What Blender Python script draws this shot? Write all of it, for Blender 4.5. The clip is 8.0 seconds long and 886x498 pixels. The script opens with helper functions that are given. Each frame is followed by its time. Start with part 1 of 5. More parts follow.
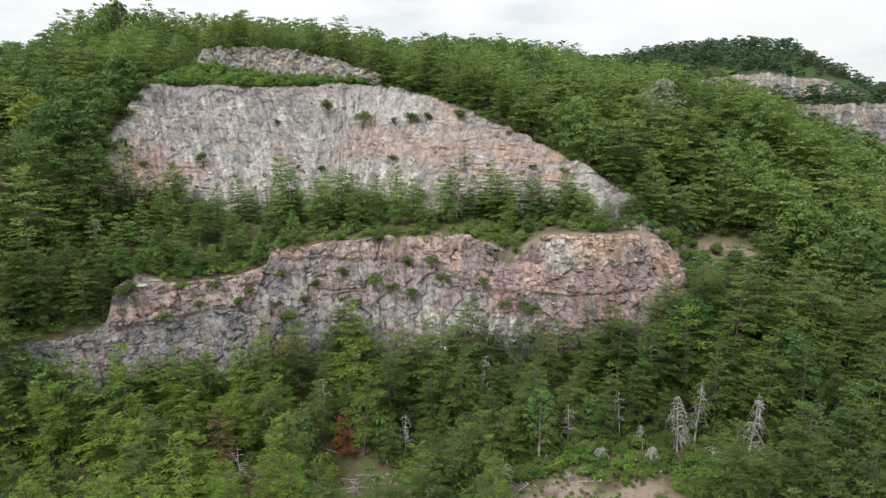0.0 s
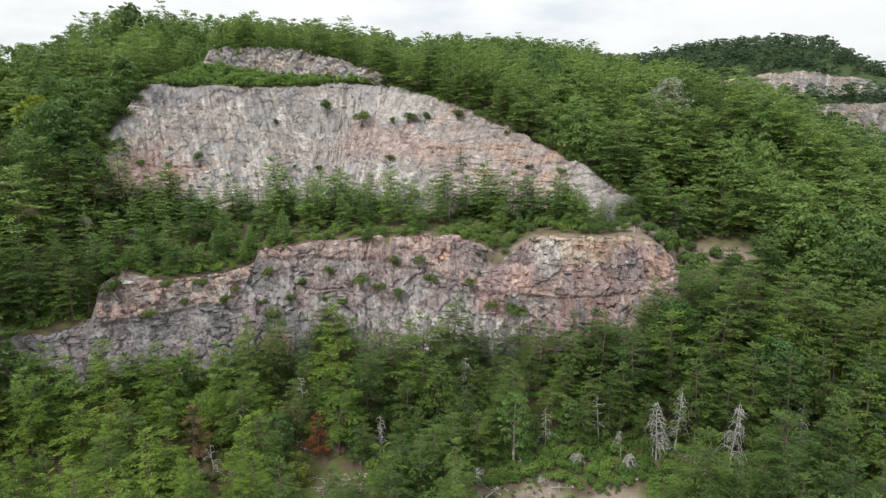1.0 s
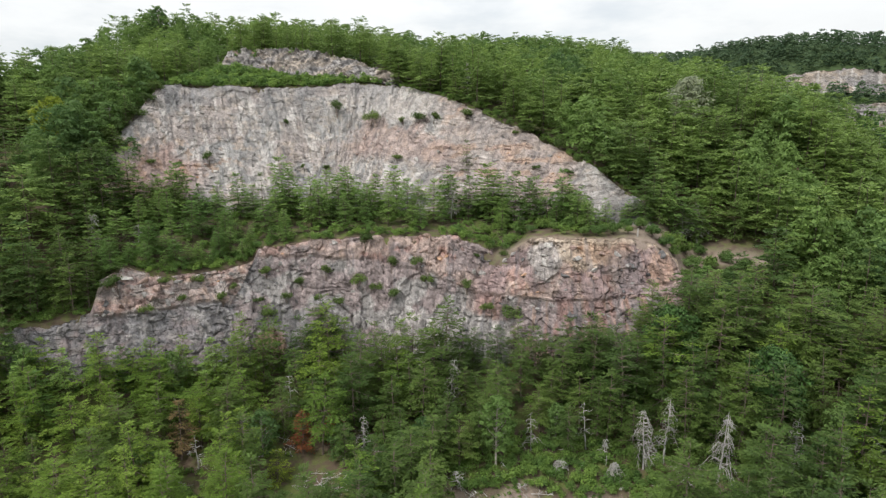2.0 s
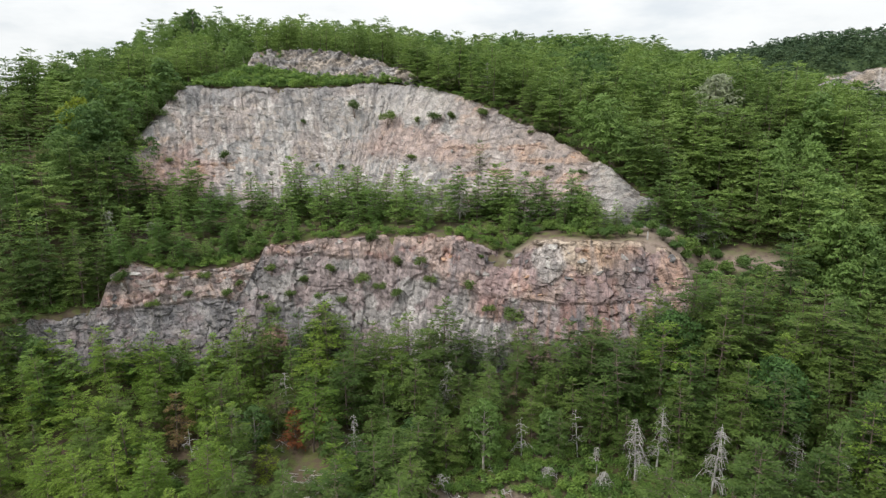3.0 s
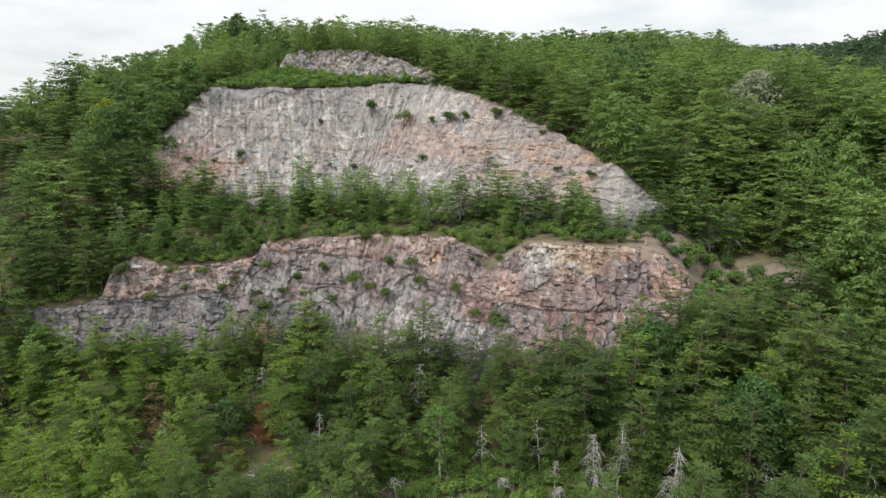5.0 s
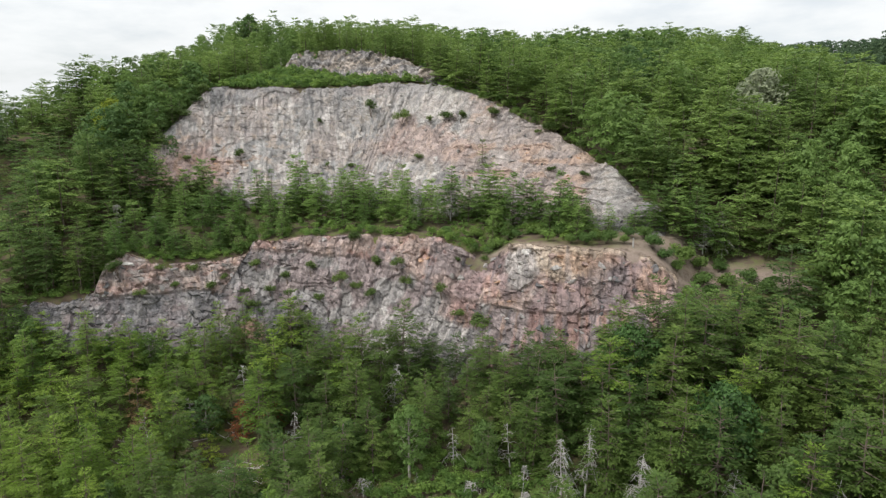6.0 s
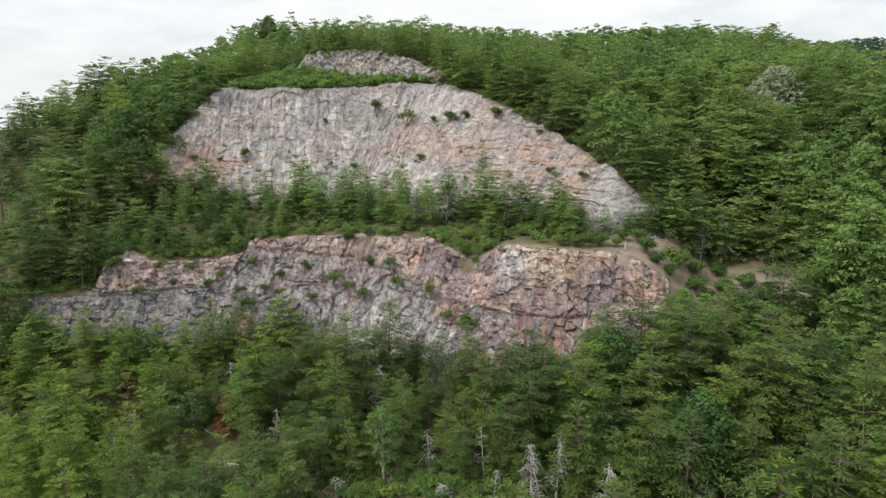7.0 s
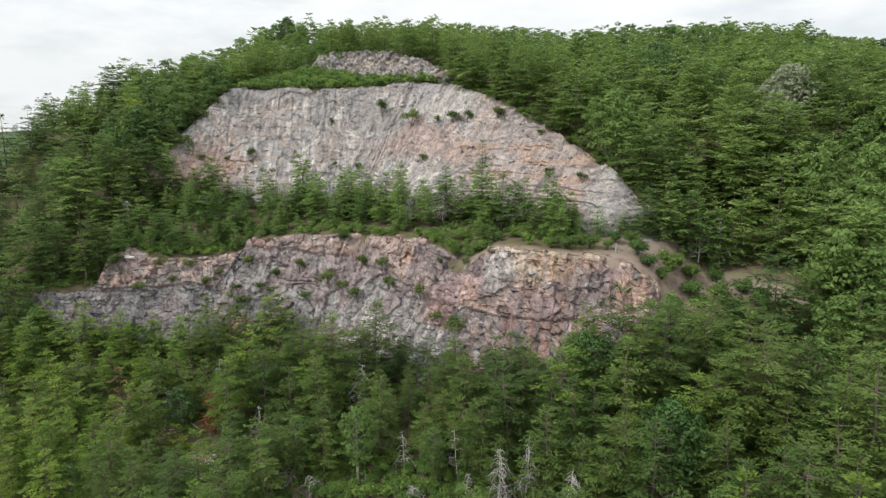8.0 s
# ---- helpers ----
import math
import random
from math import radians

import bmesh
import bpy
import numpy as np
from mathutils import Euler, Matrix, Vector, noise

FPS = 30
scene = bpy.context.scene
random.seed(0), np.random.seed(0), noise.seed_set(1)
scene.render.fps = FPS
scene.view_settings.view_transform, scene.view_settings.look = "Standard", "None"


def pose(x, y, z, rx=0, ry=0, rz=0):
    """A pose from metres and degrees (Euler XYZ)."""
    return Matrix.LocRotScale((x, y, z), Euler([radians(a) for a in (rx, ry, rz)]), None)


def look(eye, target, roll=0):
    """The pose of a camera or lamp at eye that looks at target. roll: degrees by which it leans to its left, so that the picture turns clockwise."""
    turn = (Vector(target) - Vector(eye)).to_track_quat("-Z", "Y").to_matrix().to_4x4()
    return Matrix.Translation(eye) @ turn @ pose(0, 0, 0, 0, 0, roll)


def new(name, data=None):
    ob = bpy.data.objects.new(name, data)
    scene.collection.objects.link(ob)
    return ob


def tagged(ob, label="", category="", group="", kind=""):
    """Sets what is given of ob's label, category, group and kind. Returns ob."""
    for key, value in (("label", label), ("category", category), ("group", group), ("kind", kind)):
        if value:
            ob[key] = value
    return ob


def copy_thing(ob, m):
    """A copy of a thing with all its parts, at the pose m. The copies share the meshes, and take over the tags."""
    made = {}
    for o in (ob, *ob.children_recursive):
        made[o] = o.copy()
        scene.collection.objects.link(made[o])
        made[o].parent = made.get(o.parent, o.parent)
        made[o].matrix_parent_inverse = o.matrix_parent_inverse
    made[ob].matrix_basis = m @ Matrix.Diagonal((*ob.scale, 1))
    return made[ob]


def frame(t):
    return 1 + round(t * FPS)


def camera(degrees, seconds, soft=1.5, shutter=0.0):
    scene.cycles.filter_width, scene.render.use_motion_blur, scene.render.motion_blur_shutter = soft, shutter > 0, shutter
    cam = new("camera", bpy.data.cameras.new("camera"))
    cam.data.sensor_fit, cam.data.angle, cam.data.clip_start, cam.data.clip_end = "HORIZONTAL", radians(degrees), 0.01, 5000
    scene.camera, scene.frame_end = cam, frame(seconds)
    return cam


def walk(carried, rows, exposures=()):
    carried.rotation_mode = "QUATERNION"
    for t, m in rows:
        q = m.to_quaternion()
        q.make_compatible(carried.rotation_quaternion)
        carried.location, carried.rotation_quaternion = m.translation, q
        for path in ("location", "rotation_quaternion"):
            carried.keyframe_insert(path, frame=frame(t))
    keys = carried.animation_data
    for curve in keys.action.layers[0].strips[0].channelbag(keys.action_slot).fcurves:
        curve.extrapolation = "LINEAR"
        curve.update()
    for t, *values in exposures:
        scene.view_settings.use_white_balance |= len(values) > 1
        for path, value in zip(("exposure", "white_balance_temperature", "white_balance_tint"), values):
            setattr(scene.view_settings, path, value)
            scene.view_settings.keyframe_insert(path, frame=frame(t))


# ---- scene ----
cam = camera(68.7, 8.0, soft=1.3)
METRES, EYE, TILT, LEAN, TURN = 60.0, 45.0, -10.5, 0.0, 0.0
ROWS = [
    (0.0, 0.0, 0.0, 0.0, 0.0, 0.0, -0.0),
    (0.5, 0.0599, 0.0058, 0.0013, 1.37, -0.01, -0.27),
    (1.0, 0.1224, 0.0125, 0.0027, 2.83, -0.04, -0.54),
    (1.5, 0.1847, 0.0219, 0.0044, 4.58, -0.06, -0.87),
    (3.0, 0.3692, 0.0641, 0.012, 11.0, -0.24, -2.04),
    (3.5, 0.4297, 0.0823, 0.0154, 13.1, -0.34, -2.41),
    (4.0, 0.4896, 0.1021, 0.0193, 15.12, -0.44, -2.78),
    (4.5, 0.5488, 0.1244, 0.0236, 16.87, -0.54, -3.1),
    (6.0, 0.7178, 0.1983, 0.0381, 21.11, -0.86, -3.84),
    (6.5, 0.7738, 0.2256, 0.0432, 22.79, -0.99, -4.13),
    (7.0, 0.8289, 0.2545, 0.0485, 24.48, -1.11, -4.43),
    (7.5, 0.8831, 0.2854, 0.0542, 26.18, -1.25, -4.73),
    (8.0, 0.9357, 0.3174, 0.0603, 27.86, -1.39, -5.0),
]
walk(cam, [(t, pose(0, 0, EYE, TILT, LEAN, TURN) @ pose(METRES * x, METRES * y, METRES * z, 90 + pitch, roll, yaw)) for t, x, y, z, yaw, pitch, roll in ROWS])

# ---- world, sun, exposure ----
scene.view_settings.exposure = 0.05
SUN_AZ, SUN_EL = radians(222), radians(50)
world = bpy.data.worlds.new("overcast_sky")
scene.world = world
world.use_nodes = True
wt = world.node_tree
wt.nodes.clear()


def wnode(kind, **inputs):
    n = wt.nodes.new(kind)
    for k, v in inputs.items():
        n.inputs[k].default_value = v
    return n


def build_sky():
    sky = wt.nodes.new("ShaderNodeTexSky")
    sky.sky_type = "NISHITA"
    sky.sun_disc = False
    sky.sun_elevation, sky.sun_rotation = SUN_EL, SUN_AZ
    dim = wt.nodes.new("ShaderNodeVectorMath")
    dim.operation = "SCALE"
    dim.inputs["Scale"].default_value = 0.11
    wt.links.new(sky.outputs[0], dim.inputs[0])
    tc = wt.nodes.new("ShaderNodeTexCoord")
    sep = wt.nodes.new("ShaderNodeSeparateXYZ")
    wt.links.new(tc.outputs["Generated"], sep.inputs[0])
    # flattened cloud deck: direction divided by height
    lift = wt.nodes.new("ShaderNodeMath")
    lift.operation = "MAXIMUM"
    lift.inputs[1].default_value = 0.0
    wt.links.new(sep.outputs[2], lift.inputs[0])
    add = wt.nodes.new("ShaderNodeMath")
    add.inputs[1].default_value = 0.22
    wt.links.new(lift.outputs[0], add.inputs[0])
    div = wt.nodes.new("ShaderNodeVectorMath")
    div.operation = "DIVIDE"
    comb = wt.nodes.new("ShaderNodeCombineXYZ")
    for i in range(3):
        wt.links.new(add.outputs[0], comb.inputs[i])
    wt.links.new(tc.outputs["Generated"], div.inputs[0])
    wt.links.new(comb.outputs[0], div.inputs[1])
    n1 = wnode("ShaderNodeTexNoise", Scale=1.3, Detail=7.0, Roughness=0.55)
    wt.links.new(div.outputs[0], n1.inputs["Vector"])
    cover = wt.nodes.new("ShaderNodeMapRange")
    cover.interpolation_type = "SMOOTHSTEP"
    cover.inputs["From Min"].default_value, cover.inputs["From Max"].default_value = 0.33, 0.56
    cover.inputs["To Min"].default_value, cover.inputs["To Max"].default_value = 0.72, 1.0
    wt.links.new(n1.outputs["Fac"], cover.inputs["Value"])
    n2 = wnode("ShaderNodeTexNoise", Scale=2.6, Detail=6.0, Roughness=0.6)
    wt.links.new(div.outputs[0], n2.inputs["Vector"])
    ramp = wt.nodes.new("ShaderNodeMapRange")
    ramp.inputs["From Min"].default_value, ramp.inputs["From Max"].default_value = 0.3, 0.7
    ramp.inputs["To Min"].default_value, ramp.inputs["To Max"].default_value = 0.86, 0.92
    wt.links.new(n2.outputs["Fac"], ramp.inputs["Value"])
    # an overcast sky brightens towards the zenith
    zen = wt.nodes.new("ShaderNodeMapRange")
    zen.inputs["From Min"].default_value, zen.inputs["From Max"].default_value = 0.05, 0.9
    zen.inputs["To Min"].default_value, zen.inputs["To Max"].default_value = 1.0, CLOUD_ZENITH
    wt.links.new(sep.outputs[2], zen.inputs["Value"])
    mul = wt.nodes.new("ShaderNodeMath")
    mul.operation = "MULTIPLY"
    wt.links.new(ramp.outputs[0], mul.inputs[0])
    wt.links.new(zen.outputs[0], mul.inputs[1])
    cloud = wt.nodes.new("ShaderNodeVectorMath")
    cloud.operation = "SCALE"
    cloud.inputs[0].default_value = (0.965, 0.99, 1.0)
    wt.links.new(mul.outputs[0], cloud.inputs["Scale"])
    mix = wt.nodes.new("ShaderNodeMix")
    mix.data_type = "RGBA"
    wt.links.new(cover.outputs[0], mix.inputs[0])
    wt.links.new(dim.outputs[0], mix.inputs[6])
    wt.links.new(cloud.outputs[0], mix.inputs[7])
    bg = wt.nodes.new("ShaderNodeBackground")
    wt.links.new(mix.outputs[2], bg.inputs[0])
    out = wt.nodes.new("ShaderNodeOutputWorld")
    wt.links.new(bg.outputs[0], out.inputs[0])


CLOUD_ZENITH = 1.75
build_sky()
sun = new("sun", bpy.data.lights.new("sun", "SUN"))
sun.data.energy, sun.data.angle, sun.data.color = 2.7, radians(11), (1.0, 0.965, 0.90)
sun.matrix_world = look((0, 0, 200), (200 * -math.sin(SUN_AZ) * math.cos(SUN_EL), 200 * -math.cos(SUN_AZ) * math.cos(SUN_EL), 200 - 200 * math.sin(SUN_EL)))

# ---- materials ----


class Mat:
    """A small wrapper to write node materials briefly."""

    def __init__(self, name):
        self.m = bpy.data.materials.new(name)
        self.m.use_nodes = True
        self.t = self.m.node_tree
        self.t.nodes.clear()
        self.out = self.t.nodes.new("ShaderNodeOutputMaterial")

    def put(self, socket, value):
        if isinstance(value, bpy.types.NodeSocket):
            self.t.links.new(value, socket)
        else:
            socket.default_value = value

    def noise(self, scale, detail=5.0, rough=0.6, stretch=None, coord="Object"):
        tc = self.t.nodes.new("ShaderNodeTexCoord")
        v = tc.outputs[coord]
        if stretch:
            mp = self.t.nodes.new("ShaderNodeMapping")
            mp.inputs["Scale"].default_value = stretch
            self.t.links.new(v, mp.inputs[0])
            v = mp.outputs[0]
        n = self.t.nodes.new("ShaderNodeTexNoise")
        n.inputs["Scale"].default_value, n.inputs["Detail"].default_value, n.inputs["Roughness"].default_value = scale, detail, rough
        self.t.links.new(v, n.inputs["Vector"])
        return n.outputs["Fac"]

    def remap(self, v, a, b, c=0.0, d=1.0):
        n = self.t.nodes.new("ShaderNodeMapRange")
        self.put(n.inputs["Value"], v)
        for k, x in (("From Min", a), ("From Max", b), ("To Min", c), ("To Max", d)):
            n.inputs[k].default_value = x
        return n.outputs[0]

    def mix(self, f, a, b, mode="MIX"):
        n = self.t.nodes.new("ShaderNodeMix")
        n.data_type, n.blend_type = "RGBA", mode
        for i, v in ((0, f), (6, a), (7, b)):
            self.put(n.inputs[i], (*v, 1) if isinstance(v, tuple) and len(v) == 3 else v)
        return n.outputs[2]

    def mul(self, a, b):
        n = self.t.nodes.new("ShaderNodeMath")
        n.operation = "MULTIPLY"
        self.put(n.inputs[0], a)
        self.put(n.inputs[1], b)
        return n.outputs[0]

    def attribute(self, name, color=False):
        n = self.t.nodes.new("ShaderNodeAttribute")
        n.attribute_name = name
        return n.outputs["Color"] if color else n.outputs["Fac"]

    def object_random(self):
        return self.t.nodes.new("ShaderNodeObjectInfo").outputs["Random"]

    def island_random(self):
        return self.t.nodes.new("ShaderNodeNewGeometry").outputs["Random Per Island"]

    def bump(self, height, strength, distance):
        n = self.t.nodes.new("ShaderNodeBump")
        n.inputs["Strength"].default_value, n.inputs["Distance"].default_value = strength, distance
        self.put(n.inputs["Height"], height)
        return n.outputs[0]

    def finish(self, color, rough=0.8, normal=None, through_light=0.0, gloss=0.3):
        p = self.t.nodes.new("ShaderNodeBsdfPrincipled")
        self.put(p.inputs["Base Color"], color)
        self.put(p.inputs["Roughness"], rough)
        p.inputs["Specular IOR Level"].default_value = gloss
        if normal is not None:
            self.t.links.new(normal, p.inputs["Normal"])
        surface = p.outputs[0]
        if through_light:
            tr = self.t.nodes.new("ShaderNodeBsdfTranslucent")
            self.put(tr.inputs["Color"], color)
            ms = self.t.nodes.new("ShaderNodeMixShader")
            ms.inputs[0].default_value = through_light
            self.t.links.new(surface, ms.inputs[1])
            self.t.links.new(tr.outputs[0], ms.inputs[2])
            surface = ms.outputs[0]
        self.t.links.new(surface, self.out.inputs[0])
        return self.m


def foliage(name, dark, light, tone, spread=0.22):
    """Leaf or needle colour; tone: 'object' for single trees, 'tone' for joined woods."""
    k = Mat(name)
    per_tree = k.object_random() if tone == "object" else k.attribute("tone")
    col = k.mix(per_tree, dark, light)
    col = k.mix(1.0, col, k.mix(k.island_random(), (1 - spread,) * 3, (1 + spread, 1 + spread * 0.9, 1 + spread * 0.5)), "MULTIPLY")
    patch = k.remap(k.noise(0.35, 3.0), 0.35, 0.65, 0.8, 1.15)
    col = k.mix(1.0, col, k.mix(patch, (0.0, 0.0, 0.0), (1.0, 1.0, 1.0)), "MULTIPLY")
    return k.finish(col, 0.62, through_light=0.44, gloss=0.22)


def bark(name, a, b):
    k = Mat(name)
    f = k.noise(6.0, 5.0, 0.65, (1, 1, 0.18))
    col = k.mix(f, a, b)
    col = k.mix(k.remap(k.noise(0.8), 0.4, 0.7), col, tuple(0.6 * c for c in a))
    return k.finish(col, 0.9, k.bump(f, 0.5, 0.03))


def rock(name, tint_attribute=True, base=(0.3, 0.28, 0.26), grain=1.0):
    """Quarried rock: grain, small cracks, weather streaks and painted ledge shadows over the stained colour."""
    k = Mat(name)
    if tint_attribute:
        col = k.attribute("tint", True)
    else:
        r = k.object_random()
        col = k.mix(r, tuple(0.75 * c for c in base), tuple(1.25 * c for c in base))
    fine = k.noise(4.6 * grain, 7.0, 0.72)
    col = k.mix(1.0, col, k.mix(k.remap(fine, 0.3, 0.7), (0.62, 0.62, 0.63), (1.24, 1.23, 1.22)), "MULTIPLY")
    streak = k.noise(1.1 * grain, 5.0, 0.6, (1.0, 1.0, 0.13))
    col = k.mix(1.0, col, k.mix(k.remap(streak, 0.32, 0.66), (0.80, 0.80, 0.81), (1.13, 1.12, 1.11)), "MULTIPLY")
    # level dark dashes: the shadows under small ledges, painted into the colour
    ledge_shadows = k.noise(1.5 * grain, 5.0, 0.62, (0.55, 0.55, 2.6))
    col = k.mix(k.remap(ledge_shadows, 0.60, 0.70, 0.0, 0.55), col, k.mix(1.0, col, (0.45, 0.44, 0.45), "MULTIPLY"))
    rust = k.remap(k.noise(0.45 * grain, 6.0, 0.7), 0.62, 0.78, 0.0, 0.24)
    col = k.mix(rust, col, (0.37, 0.235, 0.17))
    cracks = None
    for scale, stretch, edge in ((0.55, (1.0, 1.0, 0.55), 0.035), (1.7, (1.0, 1.0, 0.7), 0.05)):
        tc = k.t.nodes.new("ShaderNodeTexCoord")
        warp = k.t.nodes.new("ShaderNodeTexNoise")
        warp.inputs["Scale"].default_value, warp.inputs["Detail"].default_value = 1.6 * grain, 4.0
        k.t.links.new(tc.outputs["Object"], warp.inputs["Vector"])
        bent = k.t.nodes.new("ShaderNodeVectorMath")
        bent.operation = "MULTIPLY_ADD"
        bent.inputs[1].default_value = (0.9, 0.9, 0.9)
        k.t.links.new(warp.outputs["Color"], bent.inputs[0])
        k.t.links.new(tc.outputs["Object"], bent.inputs[2])
        mp = k.t.nodes.new("ShaderNodeMapping")
        mp.inputs["Scale"].default_value = stretch
        k.t.links.new(bent.outputs[0], mp.inputs[0])
        vor = k.t.nodes.new("ShaderNodeTexVoronoi")
        vor.feature = "DISTANCE_TO_EDGE"
        vor.inputs["Scale"].default_value = scale * grain
        k.t.links.new(mp.outputs[0], vor.inputs["Vector"])
        line = k.remap(vor.outputs["Distance"], 0.0, edge, 0.0, 1.0)
        cracks = line if cracks is None else k.mul(cracks, line)
    fresh = k.remap(k.noise(0.7 * grain, 4.0), 0.42, 0.6, 0.0, 1.0)
    col = k.mix(fresh, k.mix(1.0, col, k.mix(cracks, (0.60, 0.58, 0.58), (1, 1, 1)), "MULTIPLY"), col)
    h = k.mix(0.5, fine, cracks)
    return k.finish(col, k.remap(fine, 0.3, 0.7, 0.8, 0.95), k.bump(h, 0.75, 0.2))


ROCK = rock("quarried_rock")
BARK = bark("pine_bark", (0.11, 0.085, 0.07), (0.23, 0.18, 0.15))
BARK_PALE = bark("pale_bark", (0.22, 0.20, 0.17), (0.42, 0.39, 0.35))
DEADWOOD = bark("bleached_deadwood", (0.30, 0.285, 0.27), (0.52, 0.50, 0.475))
PINE_D, PINE_L = (0.068, 0.126, 0.043), (0.208, 0.305, 0.088)
LEAF_D, LEAF_L = (0.062, 0.126, 0.046), (0.168, 0.266, 0.076)
PINE = foliage("pine_needles", (0.066, 0.120, 0.033), (0.148, 0.222, 0.055), "object", 0.25)
# lighter, yellower copy of the pine colour, with sunlight painted into the needles
PINE_SUN_TINT = foliage("sun_tinted_pine_needles", (0.126, 0.212, 0.038), (0.205, 0.302, 0.055), "object", 0.25)
PINE_BENCH = foliage("bench_pine_needles", (0.120, 0.215, 0.062), (0.230, 0.350, 0.100), "object", 0.25)
PINE_FAR = foliage("pine_needles_woods", PINE_D, PINE_L, "tone", 0.25)
LEAF = foliage("broad_leaves", LEAF_D, LEAF_L, "object")
LEAF_FAR = foliage("broad_leaves_woods", LEAF_D, LEAF_L, "tone")
# bluer, duller leaves: the haze of distance is mixed into this colour
LEAF_HAZED = foliage("broad_leaves_haze_tinted", (0.060, 0.108, 0.060), (0.115, 0.175, 0.092), "tone")
RED_NEEDLES = foliage("dead_red_needles", (0.20, 0.075, 0.035), (0.26, 0.10, 0.045), "object")
TAN_NEEDLES = foliage("dry_tan_needles", (0.17, 0.13, 0.065), (0.22, 0.16, 0.08), "object")
BLOSSOM = foliage("pale_blossom_leaves", (0.26, 0.30, 0.20), (0.36, 0.40, 0.28), "object")


def ground_material():
    k = Mat("quarry_ground")
    big = k.noise(0.09, 5.0, 0.6)
    mid = k.noise(0.55, 6.0, 0.65)
    fine = k.noise(4.0, 6.0, 0.7)
    litter = k.mix(fine, (0.045, 0.036, 0.027), (0.115, 0.09, 0.068))
    gravel = k.mix(fine, (0.16, 0.125, 0.105), (0.35, 0.285, 0.245))
    grass = k.mix(fine, (0.045, 0.075, 0.018), (0.12, 0.15, 0.04))
    col = k.mix(k.remap(mid, 0.44, 0.58), litter, grass)
    col = k.mix(k.mul(k.attribute("bare"), k.remap(mid, 0.30, 0.50)), col, gravel)
    col = k.mix(k.remap(big, 0.35, 0.7, 0.0, 0.35), col, (0.19, 0.13, 0.09))
    col = k.mix(k.attribute("cover"), col, k.mix(fine, (0.035, 0.06, 0.026), (0.075, 0.11, 0.045)))
    return k.finish(col, 0.95, k.bump(fine, 0.7, 0.1), gloss=0.15)


GROUND = ground_material()

# ---- numeric helpers ----


def hash01(i, j, seed):
    """Repeatable values between 0 and 1 for whole-number arrays."""
    h = (i.astype(np.int64) * 374761393 + j.astype(np.int64) * 668265263 + seed * 1442695041) & 0xFFFFFFFF
    h = ((h ^ (h >> 13)) * 1274126177) & 0xFFFFFFFF
    return ((h ^ (h >> 16)) & 0xFFFFFF) / float(0x1000000)


def vnoise(x, y, seed):
    xi, yi = np.floor(x), np.floor(y)
    fx, fy = x - xi, y - yi
    fx, fy = fx * fx * (3 - 2 * fx), fy * fy * (3 - 2 * fy)
    a, b = hash01(xi, yi, seed), hash01(xi + 1, yi, seed)
    c, d = hash01(xi, yi + 1, seed), hash01(xi + 1, yi + 1, seed)
    return (a * (1 - fx) + b * fx) * (1 - fy) + (c * (1 - fx) + d * fx) * fy


def fbm(x, y, seed, octaves=4):
    total, amp, norm = 0.0, 1.0, 0.0
    for k in range(octaves):
        total = total + amp * vnoise(x * 2 ** k, y * 2 ** k, seed + 17 * k)
        norm += amp
        amp *= 0.5
    return total / norm


def cells(x, y, seed):
    """Cellular pattern: the two nearest distances, and the nearest cell's own value, tilt and shade."""
    xi, yi = np.floor(x), np.floor(y)
    f1, f2 = np.full(x.shape, 9.0), np.full(x.shape, 9.0)
    own = [np.zeros(x.shape) for _ in range(4)]
    for dx in (-1, 0, 1):
        for dy in (-1, 0, 1):
            cx, cy = xi + dx, yi + dy
            px, py = cx + hash01(cx, cy, seed), cy + hash01(cx, cy, seed + 1)
            d = np.maximum(abs(x - px), abs(y - py)) * 0.6 + 0.4 * np.hypot(x - px, y - py)
            near = d < f1
            f2 = np.where(near, f1, np.minimum(f2, d))
            f1 = np.where(near, d, f1)
            for n, v in enumerate((hash01(cx, cy, seed + 2), (x - px) * (hash01(cx, cy, seed + 3) - 0.5) + (y - py) * (hash01(cx, cy, seed + 4) - 0.5), hash01(cx, cy, seed + 5), hash01(cx, cy, seed + 6))):
                own[n] = np.where(near, v, own[n])
    return f1, f2, own


def smooth(a, b, x):
    t = np.clip((x - a) / (b - a), 0, 1)
    return t * t * (3 - 2 * t)


def mesh_object(name, verts, faces, material, parent=None, tones=None, tints=None, shade=False):
    """One mesh object from arrays; faces all triangles or all quads."""
    me = bpy.data.meshes.new(name)
    verts, faces = np.asarray(verts, np.float32), np.asarray(faces, np.int32)
    n, k = faces.shape
    me.vertices.add(len(verts))
    me.vertices.foreach_set("co", verts.ravel())
    me.loops.add(n * k)
    me.loops.foreach_set("vertex_index", faces.ravel())
    me.polygons.add(n)
    me.polygons.foreach_set("loop_start", np.arange(0, n * k, k, dtype=np.int32))
    me.polygons.foreach_set("use_smooth", np.full(n, shade))
    me.update(calc_edges=True)
    me.validate()
    if tones is not None:
        me.attributes.new("tone", "FLOAT", "POINT").data.foreach_set("value", np.asarray(tones, np.float32))
    if tints is not None:
        rgba = np.ones((len(verts), 4), np.float32)
        rgba[:, :3] = tints
        me.attributes.new("tint", "FLOAT_COLOR", "POINT").data.foreach_set("color", rgba.ravel())
    me.materials.append(material)
    ob = new(name, me)
    if parent is not None:
        ob.parent = parent
    return ob


